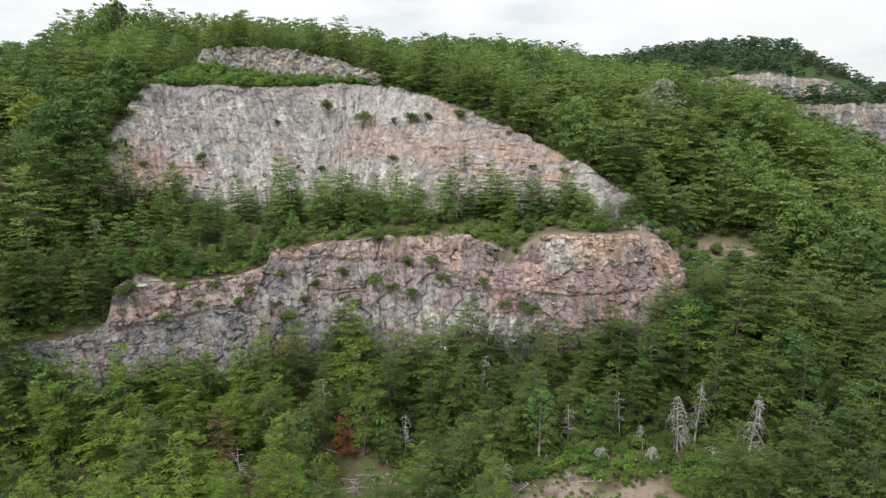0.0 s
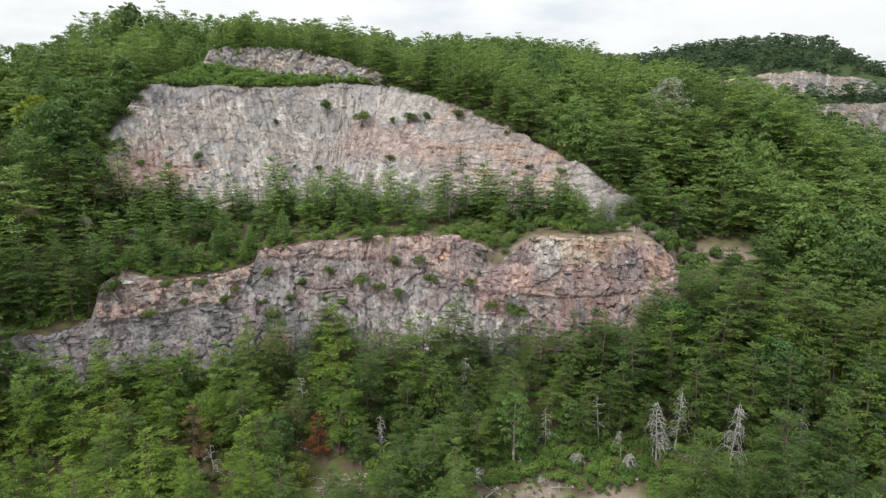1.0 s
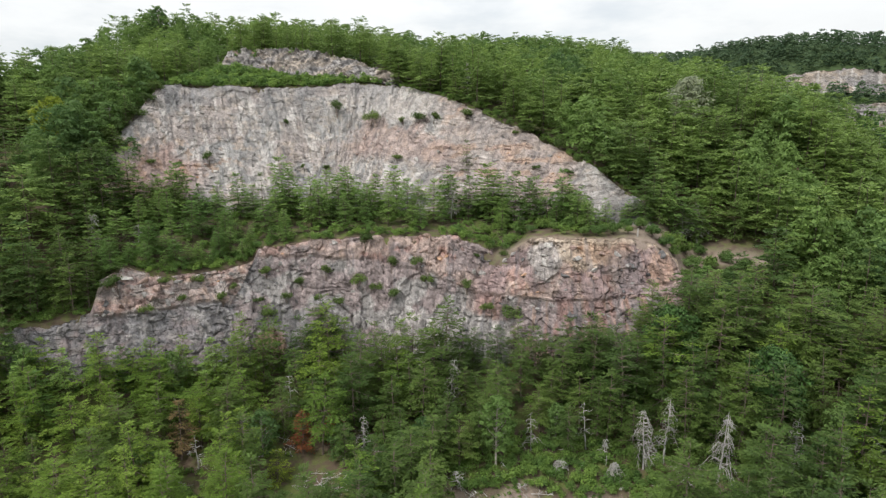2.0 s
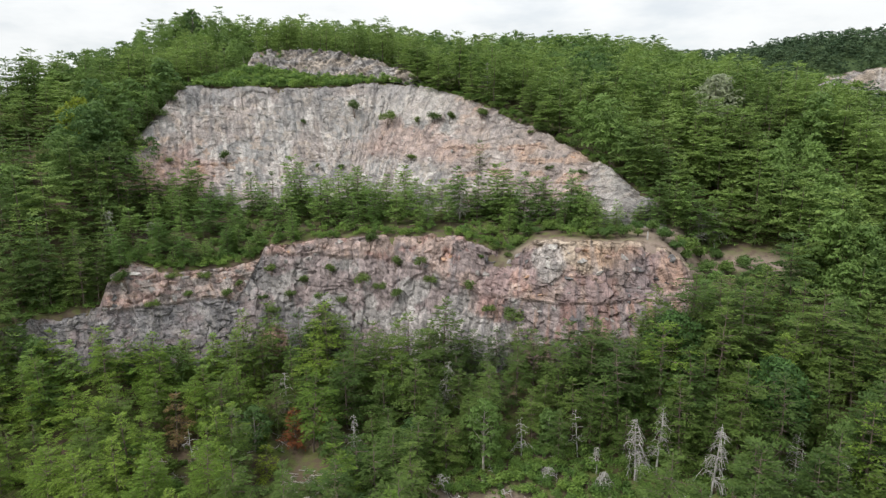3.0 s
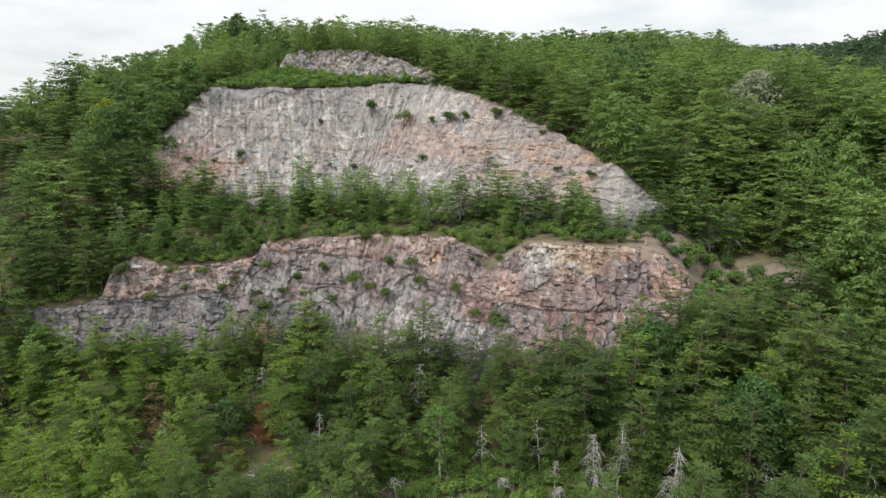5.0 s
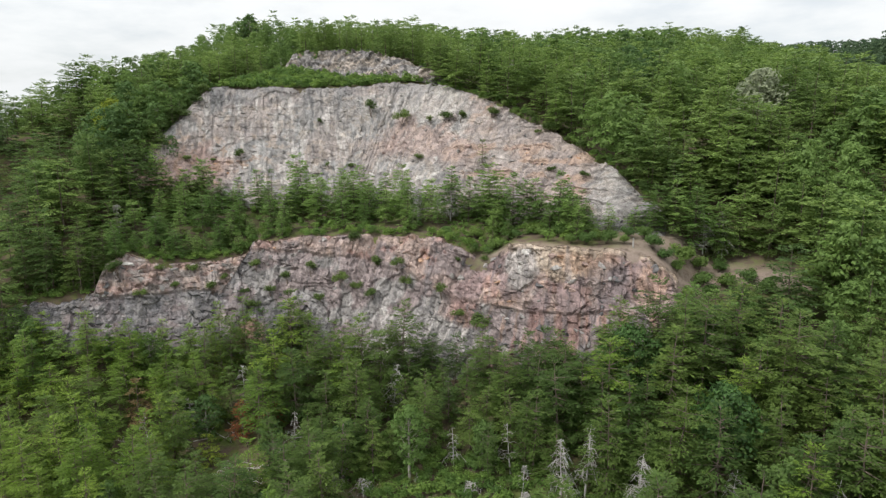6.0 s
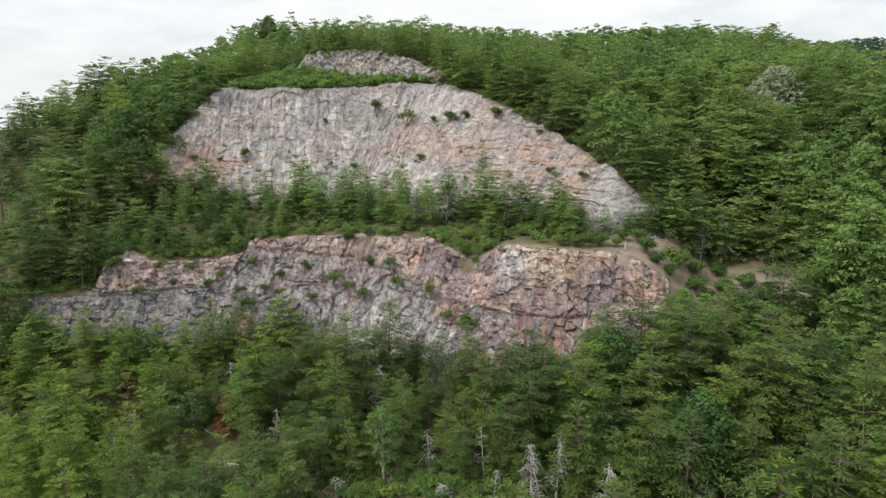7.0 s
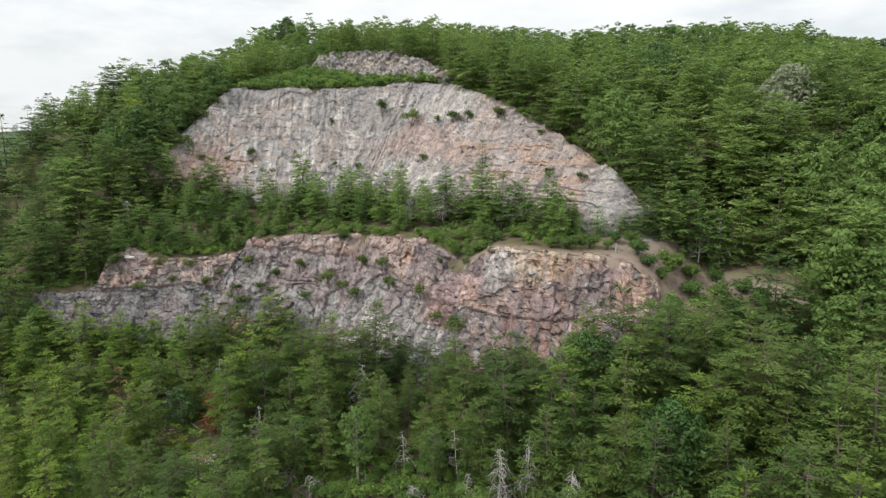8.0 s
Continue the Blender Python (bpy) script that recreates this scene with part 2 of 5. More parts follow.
# ---- the lie of the land ----
# Two quarry benches cut into a wooded hill: lower face, bench, upper face, ledge, small third face.
LX = [-130, -95, -62, -54, -49.7, -46.6, -45.8, -44.3, -42, -39.3, -36, -31, -28.6, -28, -9.5, 4, 8.5, 12, 14, 17, 20.6, 33, 37, 39.5, 41.5, 44, 50]
LCY = [50, 62, 78, 81.8, 84, 86, 88.2, 90.4, 91.5, 92.6, 95.5, 99.5, 102, 103, 109.7, 110, 109, 108.5, 108, 107.5, 107.2, 109, 110.2, 110.6, 111.5, 114, 120]
LCZ = [12, 15, 16.6, 17.3, 17.8, 18.6, 23.4, 24.6, 23.5, 22.9, 22.6, 22.9, 23.8, 25.6, 26.8, 26.8, 25.8, 24.8, 25.2, 27.1, 27.5, 26.9, 26.2, 24.6, 22.2, 21.4, 22.5]
LBX = [-130, -95, -62, -50, -35, -20, 12, 30, 38, 44, 50]
LBY = [46, 57, 74.5, 79.2, 87.5, 95, 98, 98.5, 101, 110, 118]
LBZ = [8, 10, 12, 12.0, 9.5, 8.5, 8.5, 10, 13.5, 21, 25.5]
UX = [-110, -75, -66, -61.5, -59.5, -57.5, -54, -37, -19.5, -8, 3.7, 15.9, 29.2, 35, 40, 46]
UCY = [85, 101, 105, 110, 120, 128.5, 131.6, 141.8, 152.2, 148, 143, 138.3, 131.8, 127, 124, 122]
UCZ = [28, 34, 36.5, 38, 46, 53.0, 53.3, 53.4, 54.9, 53, 49.9, 44.2, 37.4, 33.4, 30, 28.5]
UBX = [-110, -75, -66, -61, -55, -52, -48, -37, -19.5, 3, 20, 32, 40, 46]
UBY = [82, 96, 100, 102, 105, 109, 113, 119, 126, 124, 121, 119.5, 119.5, 120]
UBZ = [24, 32, 33.5, 33, 31, 30.5, 30, 29.5, 29.5, 29.5, 29, 28.6, 28.2, 28]
GLY = [-200, 40, 60, 78, 88, 96, 106, 115, 134, 146, 156, 183, 231, 300, 380, 600, 900]
GLZ = [-3, 0, 7, 14, 21, 28.5, 36, 41, 50, 53, 56.5, 66, 72.5, 75, 66, 18, 15]
GRY = [-200, 55, 70, 85, 99, 113, 132, 142, 158, 180, 200, 250, 330, 370, 450, 600, 900]
GRZ = [-3, -2, 0, 7, 13, 19.5, 27.5, 35, 43, 49.5, 55, 63.5, 74, 75, 58, 18, 15]


def hillside(x, y):
    """The uncut hill."""
    t = smooth(-60, 50, x)
    g = (1 - t) * np.interp(y, GLY, GLZ) + t * np.interp(y, GRY, GRZ)
    g = g - np.clip(x - 72, 0, 60) * 0.36 * smooth(80, 130, y) * (1 - 0.4 * smooth(200, 300, y))
    g = g - np.clip(x - 55, 0, 200) * 0.24 * smooth(200, 240, y)
    g = g - np.clip(-97 - x, 0, 120) * 0.5 * smooth(60, 110, y)
    g = g + 4.5 * smooth(-80, -100, x) * smooth(80, 100, y) * (1 - smooth(115, 150, y))
    for cx, cy, r, up in ((15, 325, 28, 4.5), (48, 368, 25, 4.0), (20, 275, 22, 2.5), (-92, 192, 22, 3.6), (100, 244, 25, -3.0)):
        g = g + up * np.exp(-((x - cx) ** 2 + (y - cy) ** 2) / r ** 2)
    return g + 1.6 * (fbm(x / 28, y / 28, 5, 3) - 0.5)


FAR_S = [420, 520, 549, 559, 587, 603, 650, 720, 900]
FAR_Z = [16, 33, 37, 62, 71, 91, 119, 112, 30]
FAR_R = [-260, -130, -97, -80, -28, 4, 25, 45, 66, 130, 260]
FAR_TOP = [40, 104, 110.5, 113, 113.5, 108, 93, 81, 68, 50, 25]


def far_land(x, y):
    """The second quarried hill behind, and the ridge that joins it."""
    s, r = 0.454 * x + 0.891 * y, 0.891 * x - 0.454 * y
    cut = np.interp(s, FAR_S, FAR_Z)
    soft = np.interp(s, [420, 480, 650, 720, 900], [16, 30, 119, 112, 30])
    w = smooth(-94, -80, r)
    hill = np.minimum((1 - w) * soft + w * cut, np.interp(r, FAR_R, FAR_TOP))
    ridge = 112 * np.exp(-((y - 705) / 120) ** 2) * smooth(-420, -60, x) * (1 - smooth(280, 400, x))
    ridge = ridge + 14 * (fbm(x / 120, y / 120, 9, 2) - 0.5) * smooth(560, 640, y)
    return np.maximum(hill, ridge)


def land(x, y, sunk=True):
    """Height of the ground; under the rock faces it lies a little deeper than they do."""
    x, y = np.asarray(x, float), np.asarray(y, float)
    g = hillside(x, y)
    lcy, lcz = np.interp(x, LX, LCY), np.interp(x, LX, LCZ)
    lby, lbz = np.interp(x, LBX, LBY), np.interp(x, LBX, LBZ)
    ucy, ucz = np.interp(x, UX, UCY), np.interp(x, UX, UCZ)
    uby, ubz = np.interp(x, UBX, UBY), np.interp(x, UBX, UBZ)
    floor_y, floor_z = 72.0, 0.4 + 3.5 * smooth(-30, -60, x) + 2.5 * smooth(25, 55, x)
    front = np.where(y < floor_y, np.interp(y, [-200, 40, 72], [-4, -2, 0.0]) + floor_z, floor_z + (lbz - floor_z) * np.clip((y - floor_y) / np.maximum(lby - floor_y, 1), 0, 1) ** 1.15)
    vl = np.clip((y - lby) / np.maximum(lcy - lby, 0.1), 0, 1)
    vb = np.clip((y - lcy) / np.maximum(uby - lcy, 0.1), 0, 1)
    vu = np.clip((y - uby) / np.maximum(ucy - uby, 0.1), 0, 1)
    dip = 3.0 * smooth(-70, -58, x) * (1 - smooth(35, 41, x)) if sunk else 0.0
    z = np.where(y < lby, front, lbz + (lcz - lbz) * vl - dip * np.clip(np.minimum(4 * vl, 7 * (1 - vl)), 0, 1))
    z = np.where(y > lcy, lcz + (ubz - lcz) * vb, z)
    z = np.where(y > uby, ubz + (ucz - ubz) * vu - dip * np.clip(np.minimum(4 * vu, 9 * (1 - vu)), 0, 1), z)
    ledge = ucz + 0.22 * (y - ucy)
    z3 = np.interp(x, [-66, -57, -40, -25, -16], [0, 6.6, 5.5, 3.2, 0])
    ledge = ledge + z3 * smooth(158.5, 165, y)
    ledge = np.minimum(ledge, ucz + 4.5 + z3)
    z = np.where(y > ucy, np.maximum(ledge, np.minimum(g, ledge + 0.55 * (y - ucy))), z)
    w = smooth(-72, -62, x) * (1 - smooth(38, 47, x))
    wl = smooth(-130, -110, x) * (1 - smooth(38, 47, x))
    low = np.where(y < lcy, z, np.maximum(g, lcz))
    z = np.where(y < lcy, wl * z + (1 - wl) * g, w * z + (1 - w) * ((wl * low) + (1 - wl) * g))
    f = smooth(430, 470, y)
    z = z * (1 - f) + f * far_land(x, y)
    return z + 0.5 * (fbm(x / 5, y / 5, 3, 3) - 0.5)


def axis(marks):
    """Grid lines from (start, stop, step) stretches."""
    return np.unique(np.concatenate([np.arange(a, b, s) for a, b, s in marks] + [[marks[-1][1]]]))


def grid_faces(nu, nv):
    i = np.arange((nu - 1) * (nv - 1))
    a = (i // (nv - 1)) * nv + i % (nv - 1)
    return np.stack([a, a + nv, a + nv + 1, a + 1], 1)


def build_ground():
    gx = axis([(-4000, -600, 340), (-600, -130, 25), (-130, 110, 1.4), (110, 460, 8), (460, 4000, 300)])
    gy = axis([(-3000, -200, 280), (-200, 40, 12), (40, 170, 1.2), (170, 440, 5), (440, 760, 7), (760, 4600, 250)])
    X, Y = np.meshgrid(gx, gy, indexing="ij")
    Z = land(X, Y)
    verts = np.stack([X, Y, Z], -1).reshape(-1, 3)
    ob = mesh_object("ground", verts, grid_faces(len(gx), len(gy)), GROUND, shade=True)
    lby, lcy = np.interp(X, LBX, LBY), np.interp(X, LX, LCY)
    uby, ucy = np.interp(X, UBX, UBY), np.interp(X, UX, UCY)
    bare = smooth(2.5, 0, Y - lcy) * (Y > lcy - 1) * smooth(8, 16, X)
    bare = bare + smooth(76, 73.5, Y + 2 * np.sin(X * 0.7)) * smooth(50, 60, Y) * smooth(5, 9, X) * (1 - smooth(27, 31, X))
    bare = bare + 0.8 * smooth(28, 36, X) * (1 - smooth(54, 61, X)) * smooth(lcy, lcy + 1, Y) * (1 - smooth(121, 125, Y))
    bare = bare + smooth(154, 156, Y) * (1 - smooth(161, 164, Y)) * smooth(-62, -57, X) * (1 - smooth(-22, -16, X))
    bare = np.clip(bare, 0, 1) * (X > -64) * (X < 62)
    ob.data.attributes.new("cover", "FLOAT", "POINT").data.foreach_set("value", smooth(165, 190, Y).ravel().astype(np.float32))
    ob.data.attributes.new("bare", "FLOAT", "POINT").data.foreach_set("value", bare.ravel().astype(np.float32))
    return tagged(ob, "leaf-littered hillside with grass and pinkish gravel benches", "ground", kind="structure")


ground = build_ground()

# ---- rock faces ----
GREY, PALE, DARK = np.array((0.30, 0.285, 0.275)), np.array((0.50, 0.475, 0.45)), np.array((0.135, 0.132, 0.140))
PINK, ORANGE, MAROON = np.array((0.345, 0.268, 0.238)), np.array((0.41, 0.268, 0.185)), np.array((0.25, 0.145, 0.125))
BLUEGREY, TAN = np.array((0.27, 0.28, 0.285)), np.array((0.42, 0.345, 0.27))


def blend(col, to, w):
    w = np.clip(w, 0, 1)[..., None]
    return col * (1 - w) + to * w


def patch(s, h, cs, ch, rs, rh, n):
    """A soft-edged stain round (cs, ch) with a ragged rim."""
    d = np.hypot((s - cs) / rs, (h - ch) / rh) + (n - 0.5) * 1.1
    return smooth(1.1, 0.75, d)


def bed_line(x):
    """The level at which the pink upper bed rests on the purple-grey one in the lower face."""
    return np.interp(x, [-60, -46, -30, -28.3, -10, 5, 8, 20, 41], [17, 18.4, 18.0, 24.4, 23.6, 20.2, 19.0, 18.4, 18.8])


def stain_lower(x, v, s, h):
    n, m = fbm(s / 3.0, h / 3.0, 31), fbm(s / 1.1, h / 1.4, 47)
    tall, thin = fbm(s / 1.3, h / 9.0, 53), fbm(s / 0.6, h / 5.0, 57)
    above = smooth(-0.5, 0.5, 70 - h / 1.2 - bed_line(x) - 1.2 * (fbm(s / 5, s * 0, 72, 3) - 0.5))
    purple = np.array((0.27, 0.225, 0.22))
    c = blend(np.broadcast_to(purple, x.shape + (3,)), GREY * 0.95, smooth(0.42, 0.6, n))
    c = blend(c, PINK * 1.05, above * smooth(0.3, 0.5, n))
    c = blend(c, ORANGE, above * smooth(0.56, 0.68, m) * smooth(0.45, 0.6, n) * 0.55)
    c = blend(c, MAROON * 1.2, above * smooth(0.58, 0.68, fbm(s / 2, h / 2, 59)) * 0.6)
    left = smooth(-24, -30, x)
    c = blend(c, GREY * 0.75 + PINK * 0.3, left * above * (0.3 + 0.6 * smooth(0.44, 0.58, m)))
    c = blend(c, ORANGE, left * above * smooth(0.6, 0.7, fbm(s / 1.6, h / 1.2, 48)) * 0.4)
    c = blend(c, MAROON, left * above * smooth(0.56, 0.68, fbm(s / 1.8, h / 1.0, 49)) * 0.5)
    c = blend(c, DARK * 1.15, left * (1 - above) * (0.12 + 0.45 * smooth(0.45, 0.6, n)))
    c = blend(c, GREY * 0.9, left * (1 - above) * smooth(0.5, 0.62, m) * 0.7)
    c = blend(c, DARK * 1.5, left * (1 - above) * smooth(0.4, 0.56, fbm(s / 1.4, h / 1.1, 67)) * 0.5)
    c = blend(c, DARK * 1.2, smooth(-28, -24, x) * smooth(-10, -18, x) * smooth(0.5, 0.7, v + (n - 0.5) * 0.5) * 0.6)
    c = blend(c, ORANGE * 0.95, patch(x, v, -23.5, 0.85, 2.2, 0.16, n) * 0.7)
    pale_foot = smooth(-8, 0, x) * smooth(17, 13, x) * smooth(0.55, 0.62, v + (n - 0.5) * 0.12)
    c = blend(c, GREY * 1.1, pale_foot * 0.85)
    c = blend(c, PALE, pale_foot * smooth(0.54, 0.66, m) * 0.6)
    right = smooth(5, 10, x)
    c = blend(c, np.array((0.25, 0.19, 0.19)), right * above * smooth(0.42, 0.55, tall) * 0.8)
    c = blend(c, MAROON * 1.25, right * (1 - above) * smooth(0.42, 0.58, tall) * (1 - pale_foot) * 0.65)
    c = blend(c, ORANGE * 0.9, right * (1 - above) * smooth(0.56, 0.66, thin) * smooth(0.9, 0.75, v) * (1 - pale_foot) * 0.45)
    c = blend(c, DARK, right * (1 - above) * smooth(0.6, 0.7, fbm(s / 0.7, h / 4.0, 63)) * 0.6)
    c = blend(c, PALE * 0.95, patch(x, v, 19.3, 0.2, 3.1, 0.2, n) * 0.75)
    c = blend(c, TAN, patch(x, v, 25.0, 0.12, 3.6, 0.16, n) * 0.8)
    c = blend(c, ORANGE, patch(x, v, 28.5, 0.10, 4.5, 0.12, n) * 0.5)
    c = blend(c, DARK * 1.2, patch(x, v, 32.5, 0.27, 3.4, 0.16, n) * 0.4)
    c = blend(c, ORANGE * np.array((1.0, 1.02, 1.1)), patch(x, v, 38.0, 0.22, 2.8, 0.26, n) * 0.6)
    c = blend(c, TAN, smooth(14, 17, x) * smooth(0.07, 0.02, v) * 0.8)
    c = blend(c, DARK, smooth(0.66, 0.76, fbm(s / 0.6, h / 7.0, 71)) * 0.5)
    return c


def stain_upper(x, v, s, h):
    n, m = fbm(s / 5.0, h / 4.0, 131), fbm(s / 1.2, h / 1.2, 147)
    tall = fbm(s / 1.0, h / 8.0, 153)
    c = blend(np.broadcast_to(GREY * 1.06, x.shape + (3,)), PALE * 0.88, smooth(0.44, 0.62, n) * 0.6)
    c = blend(c, BLUEGREY, smooth(0.46, 0.62, tall) * 0.5)
    c = blend(c, PINK * 1.08, smooth(0.48, 0.62, fbm(s / 7.0, h / 5.0, 149)) * 0.36)
    c = blend(c, TAN * 1.05, smooth(0.54, 0.66, m) * 0.35)
    c = blend(c, PALE * 1.08, smooth(0.58, 0.68, fbm(s / 0.9, h / 5.0, 157)) * smooth(0.40, 0.55, fbm(s / 12, h / 9, 159)) * 0.7)
    c = blend(c, GREY * 0.72, smooth(0.55, 0.68, fbm(s / 1.6, h / 1.1, 161)) * smooth(0.55, 0.15, v) * 0.6)
    c = blend(c, PALE, patch(x, v, -14, 0.12, 13, 0.22, n) * 0.5)
    red = MAROON * 0.6 + PINK * 0.6
    c = blend(c, red, smooth(-42, -50, x) * smooth(0.5, 0.75, v + (n - 0.5) * 0.7) * 0.75)
    c = blend(c, ORANGE * 0.9, smooth(-36, -46, x) * smooth(0.56, 0.68, m) * smooth(0.35, 0.6, v) * 0.5)
    c = blend(c, PINK * np.array((1.15, 0.92, 0.85)), smooth(-24, -17, x) * smooth(6, -2, x) * smooth(0.32, 0.42, v + (n - 0.5) * 0.5) * smooth(0.68, 0.55, v) * 0.42)
    c = blend(c, PINK * 1.2, smooth(-6, 4, x) * smooth(30, 20, x) * 0.3)
    c = blend(c, ORANGE, smooth(-6, 2, x) * smooth(32, 24, x) * smooth(0.57, 0.68, fbm(s / 3, h / 1.5, 171)) * 0.5)
    c = blend(c, PALE, smooth(26, 29, x) * smooth(33, 30, x) * 0.5)
    c = blend(c, GREY * 0.85, smooth(27, 33, x) * smooth(0.2, 0.5, v) * 0.8)
    c = blend(c, DARK * 1.3, smooth(0.16, 0.02, v + (n - 0.5) * 0.2) * smooth(-8, -20, x) * 0.45)
    c = blend(c, DARK, smooth(0.65, 0.75, fbm(s / 0.7, h / 6.0, 181)) * 0.45)
    return c


def stain_third(x, v, s, h):
    n = fbm(s / 4.0, h / 3.0, 331)
    c = blend(np.broadcast_to(GREY * 0.95, x.shape + (3,)), TAN * 0.85, smooth(0.46, 0.6, n) * 0.6)
    c = blend(c, GREY * 0.55, smooth(0.52, 0.62, fbm(s / 2.0, h / 1.2, 337)) * 0.7)
    return blend(c, DARK, smooth(0.55, 0.68, fbm(s / 1.2, h / 1.2, 341)) * 0.6)


def stain_far(x, v, s, h):
    n = fbm(s / 14.0, h / 10.0, 231)
    tall = fbm(s / 3.0, h / 30.0, 253)
    c = blend(np.broadcast_to(GREY * 0.72, x.shape + (3,)), TAN * 0.8, smooth(0.42, 0.62, n) * 0.7)
    c = blend(c, PALE * 0.9, smooth(0.58, 0.7, tall) * 0.8)
    return blend(c, DARK * 1.5, smooth(0.56, 0.7, fbm(s / 8, h / 6, 261)) * 0.6)


def face_relief(s, h, blocky, grooved, scale, seed, x, contact, crags=1.0):
    """How far the rock stands out: buttresses, joint blocks, open cracks, tilted beds and upright grooves."""
    s, h = s / scale, h / scale
    w1, w2 = 0.55 * (fbm(s / 3, h / 3, seed + 8) - 0.5), 0.45 * (fbm(s / 2.2, h / 2.2, seed + 9) - 0.5)
    d = 0.35 + 2.0 * (fbm(s / 10, h / 14, seed) - 0.5)
    crag = 1 - abs(2 * fbm(s / 3.2 + w2 * 0.2, h / 2.4, seed + 1, 5) - 1)
    d = d + (0.08 + 0.14 * blocky) * crags * (crag - 0.75)
    b1, b2, big = cells((s + 2 * w1) / 4.4, (h - 0.03 * s + 2 * w2) / 5.2, seed + 52)
    d = d + blocky * (0.7 * (big[0] - 0.5) + 0.2 * big[1])
    f1, f2, own = cells((s + w1) / 1.7, (h - 0.03 * s + w2) / 2.0, seed + 2)
    open_joint = smooth(0.42, 0.62, fbm(s / 4, h / 4, seed + 5))
    d = d + blocky * (0.75 * (own[0] - 0.5) + 0.3 * own[1] - 0.40 * open_joint * np.exp(-(f2 - f1) / 0.05))
    g1, g2, sub = cells((s - w2 * 0.6) / 0.62, (h + 0.03 * s + w1 * 0.4) / 0.66, seed + 12)
    d = d + (0.15 + 0.6 * blocky) * (0.42 * (sub[0] - 0.5) + 0.08 * sub[1]) * smooth(0.35, 0.6, fbm(s / 5, h / 5, seed + 71, 2))
    d = d + 0.30 * (fbm(s / 0.9, h / 1.3, seed + 73, 3) - 0.5)
    notch = smooth(0.66, 0.74, fbm((s + 2 * w2) / 2.6, (h - 0.1 * s + w1) / 0.5, seed + 75, 3))
    d = d - 0.28 * notch * smooth(0.45, 0.6, fbm(s / 9, h / 6, seed + 77, 2))
    bed = (h - 0.04 * s + 1.1 * fbm(s / 7, h / 3, seed + 20)) / 2.3
    d = d + (0.12 + 0.04 * blocky) * (1 + 1.6 * smooth(0, 10, x) * (blocky < 0.6)) * (np.mod(bed, 1.0) - 0.5) * smooth(0.40, 0.6, fbm(s / 8, h / 5, seed + 23))
    d = d + grooved * (0.7 * (fbm(s / 0.75, h / 6.0, seed + 30, 3) - 0.5) - 0.25 * smooth(0.62, 0.7, vnoise(s / 0.9, h / 6.0, seed + 33)))
    if contact is not None:
        down = contact(x) + 1.2 * (fbm(s / 5, s * 0, seed + 61, 3) - 0.5) - (70 - h / 1.2)
        d = d + 0.4 * smooth(0.2, -0.2, down) - 0.2 - 0.12 * np.exp(-(down / 0.22) ** 2)
    return d * scale, f2 - f1, own[2], sub[2]


FACES = {}


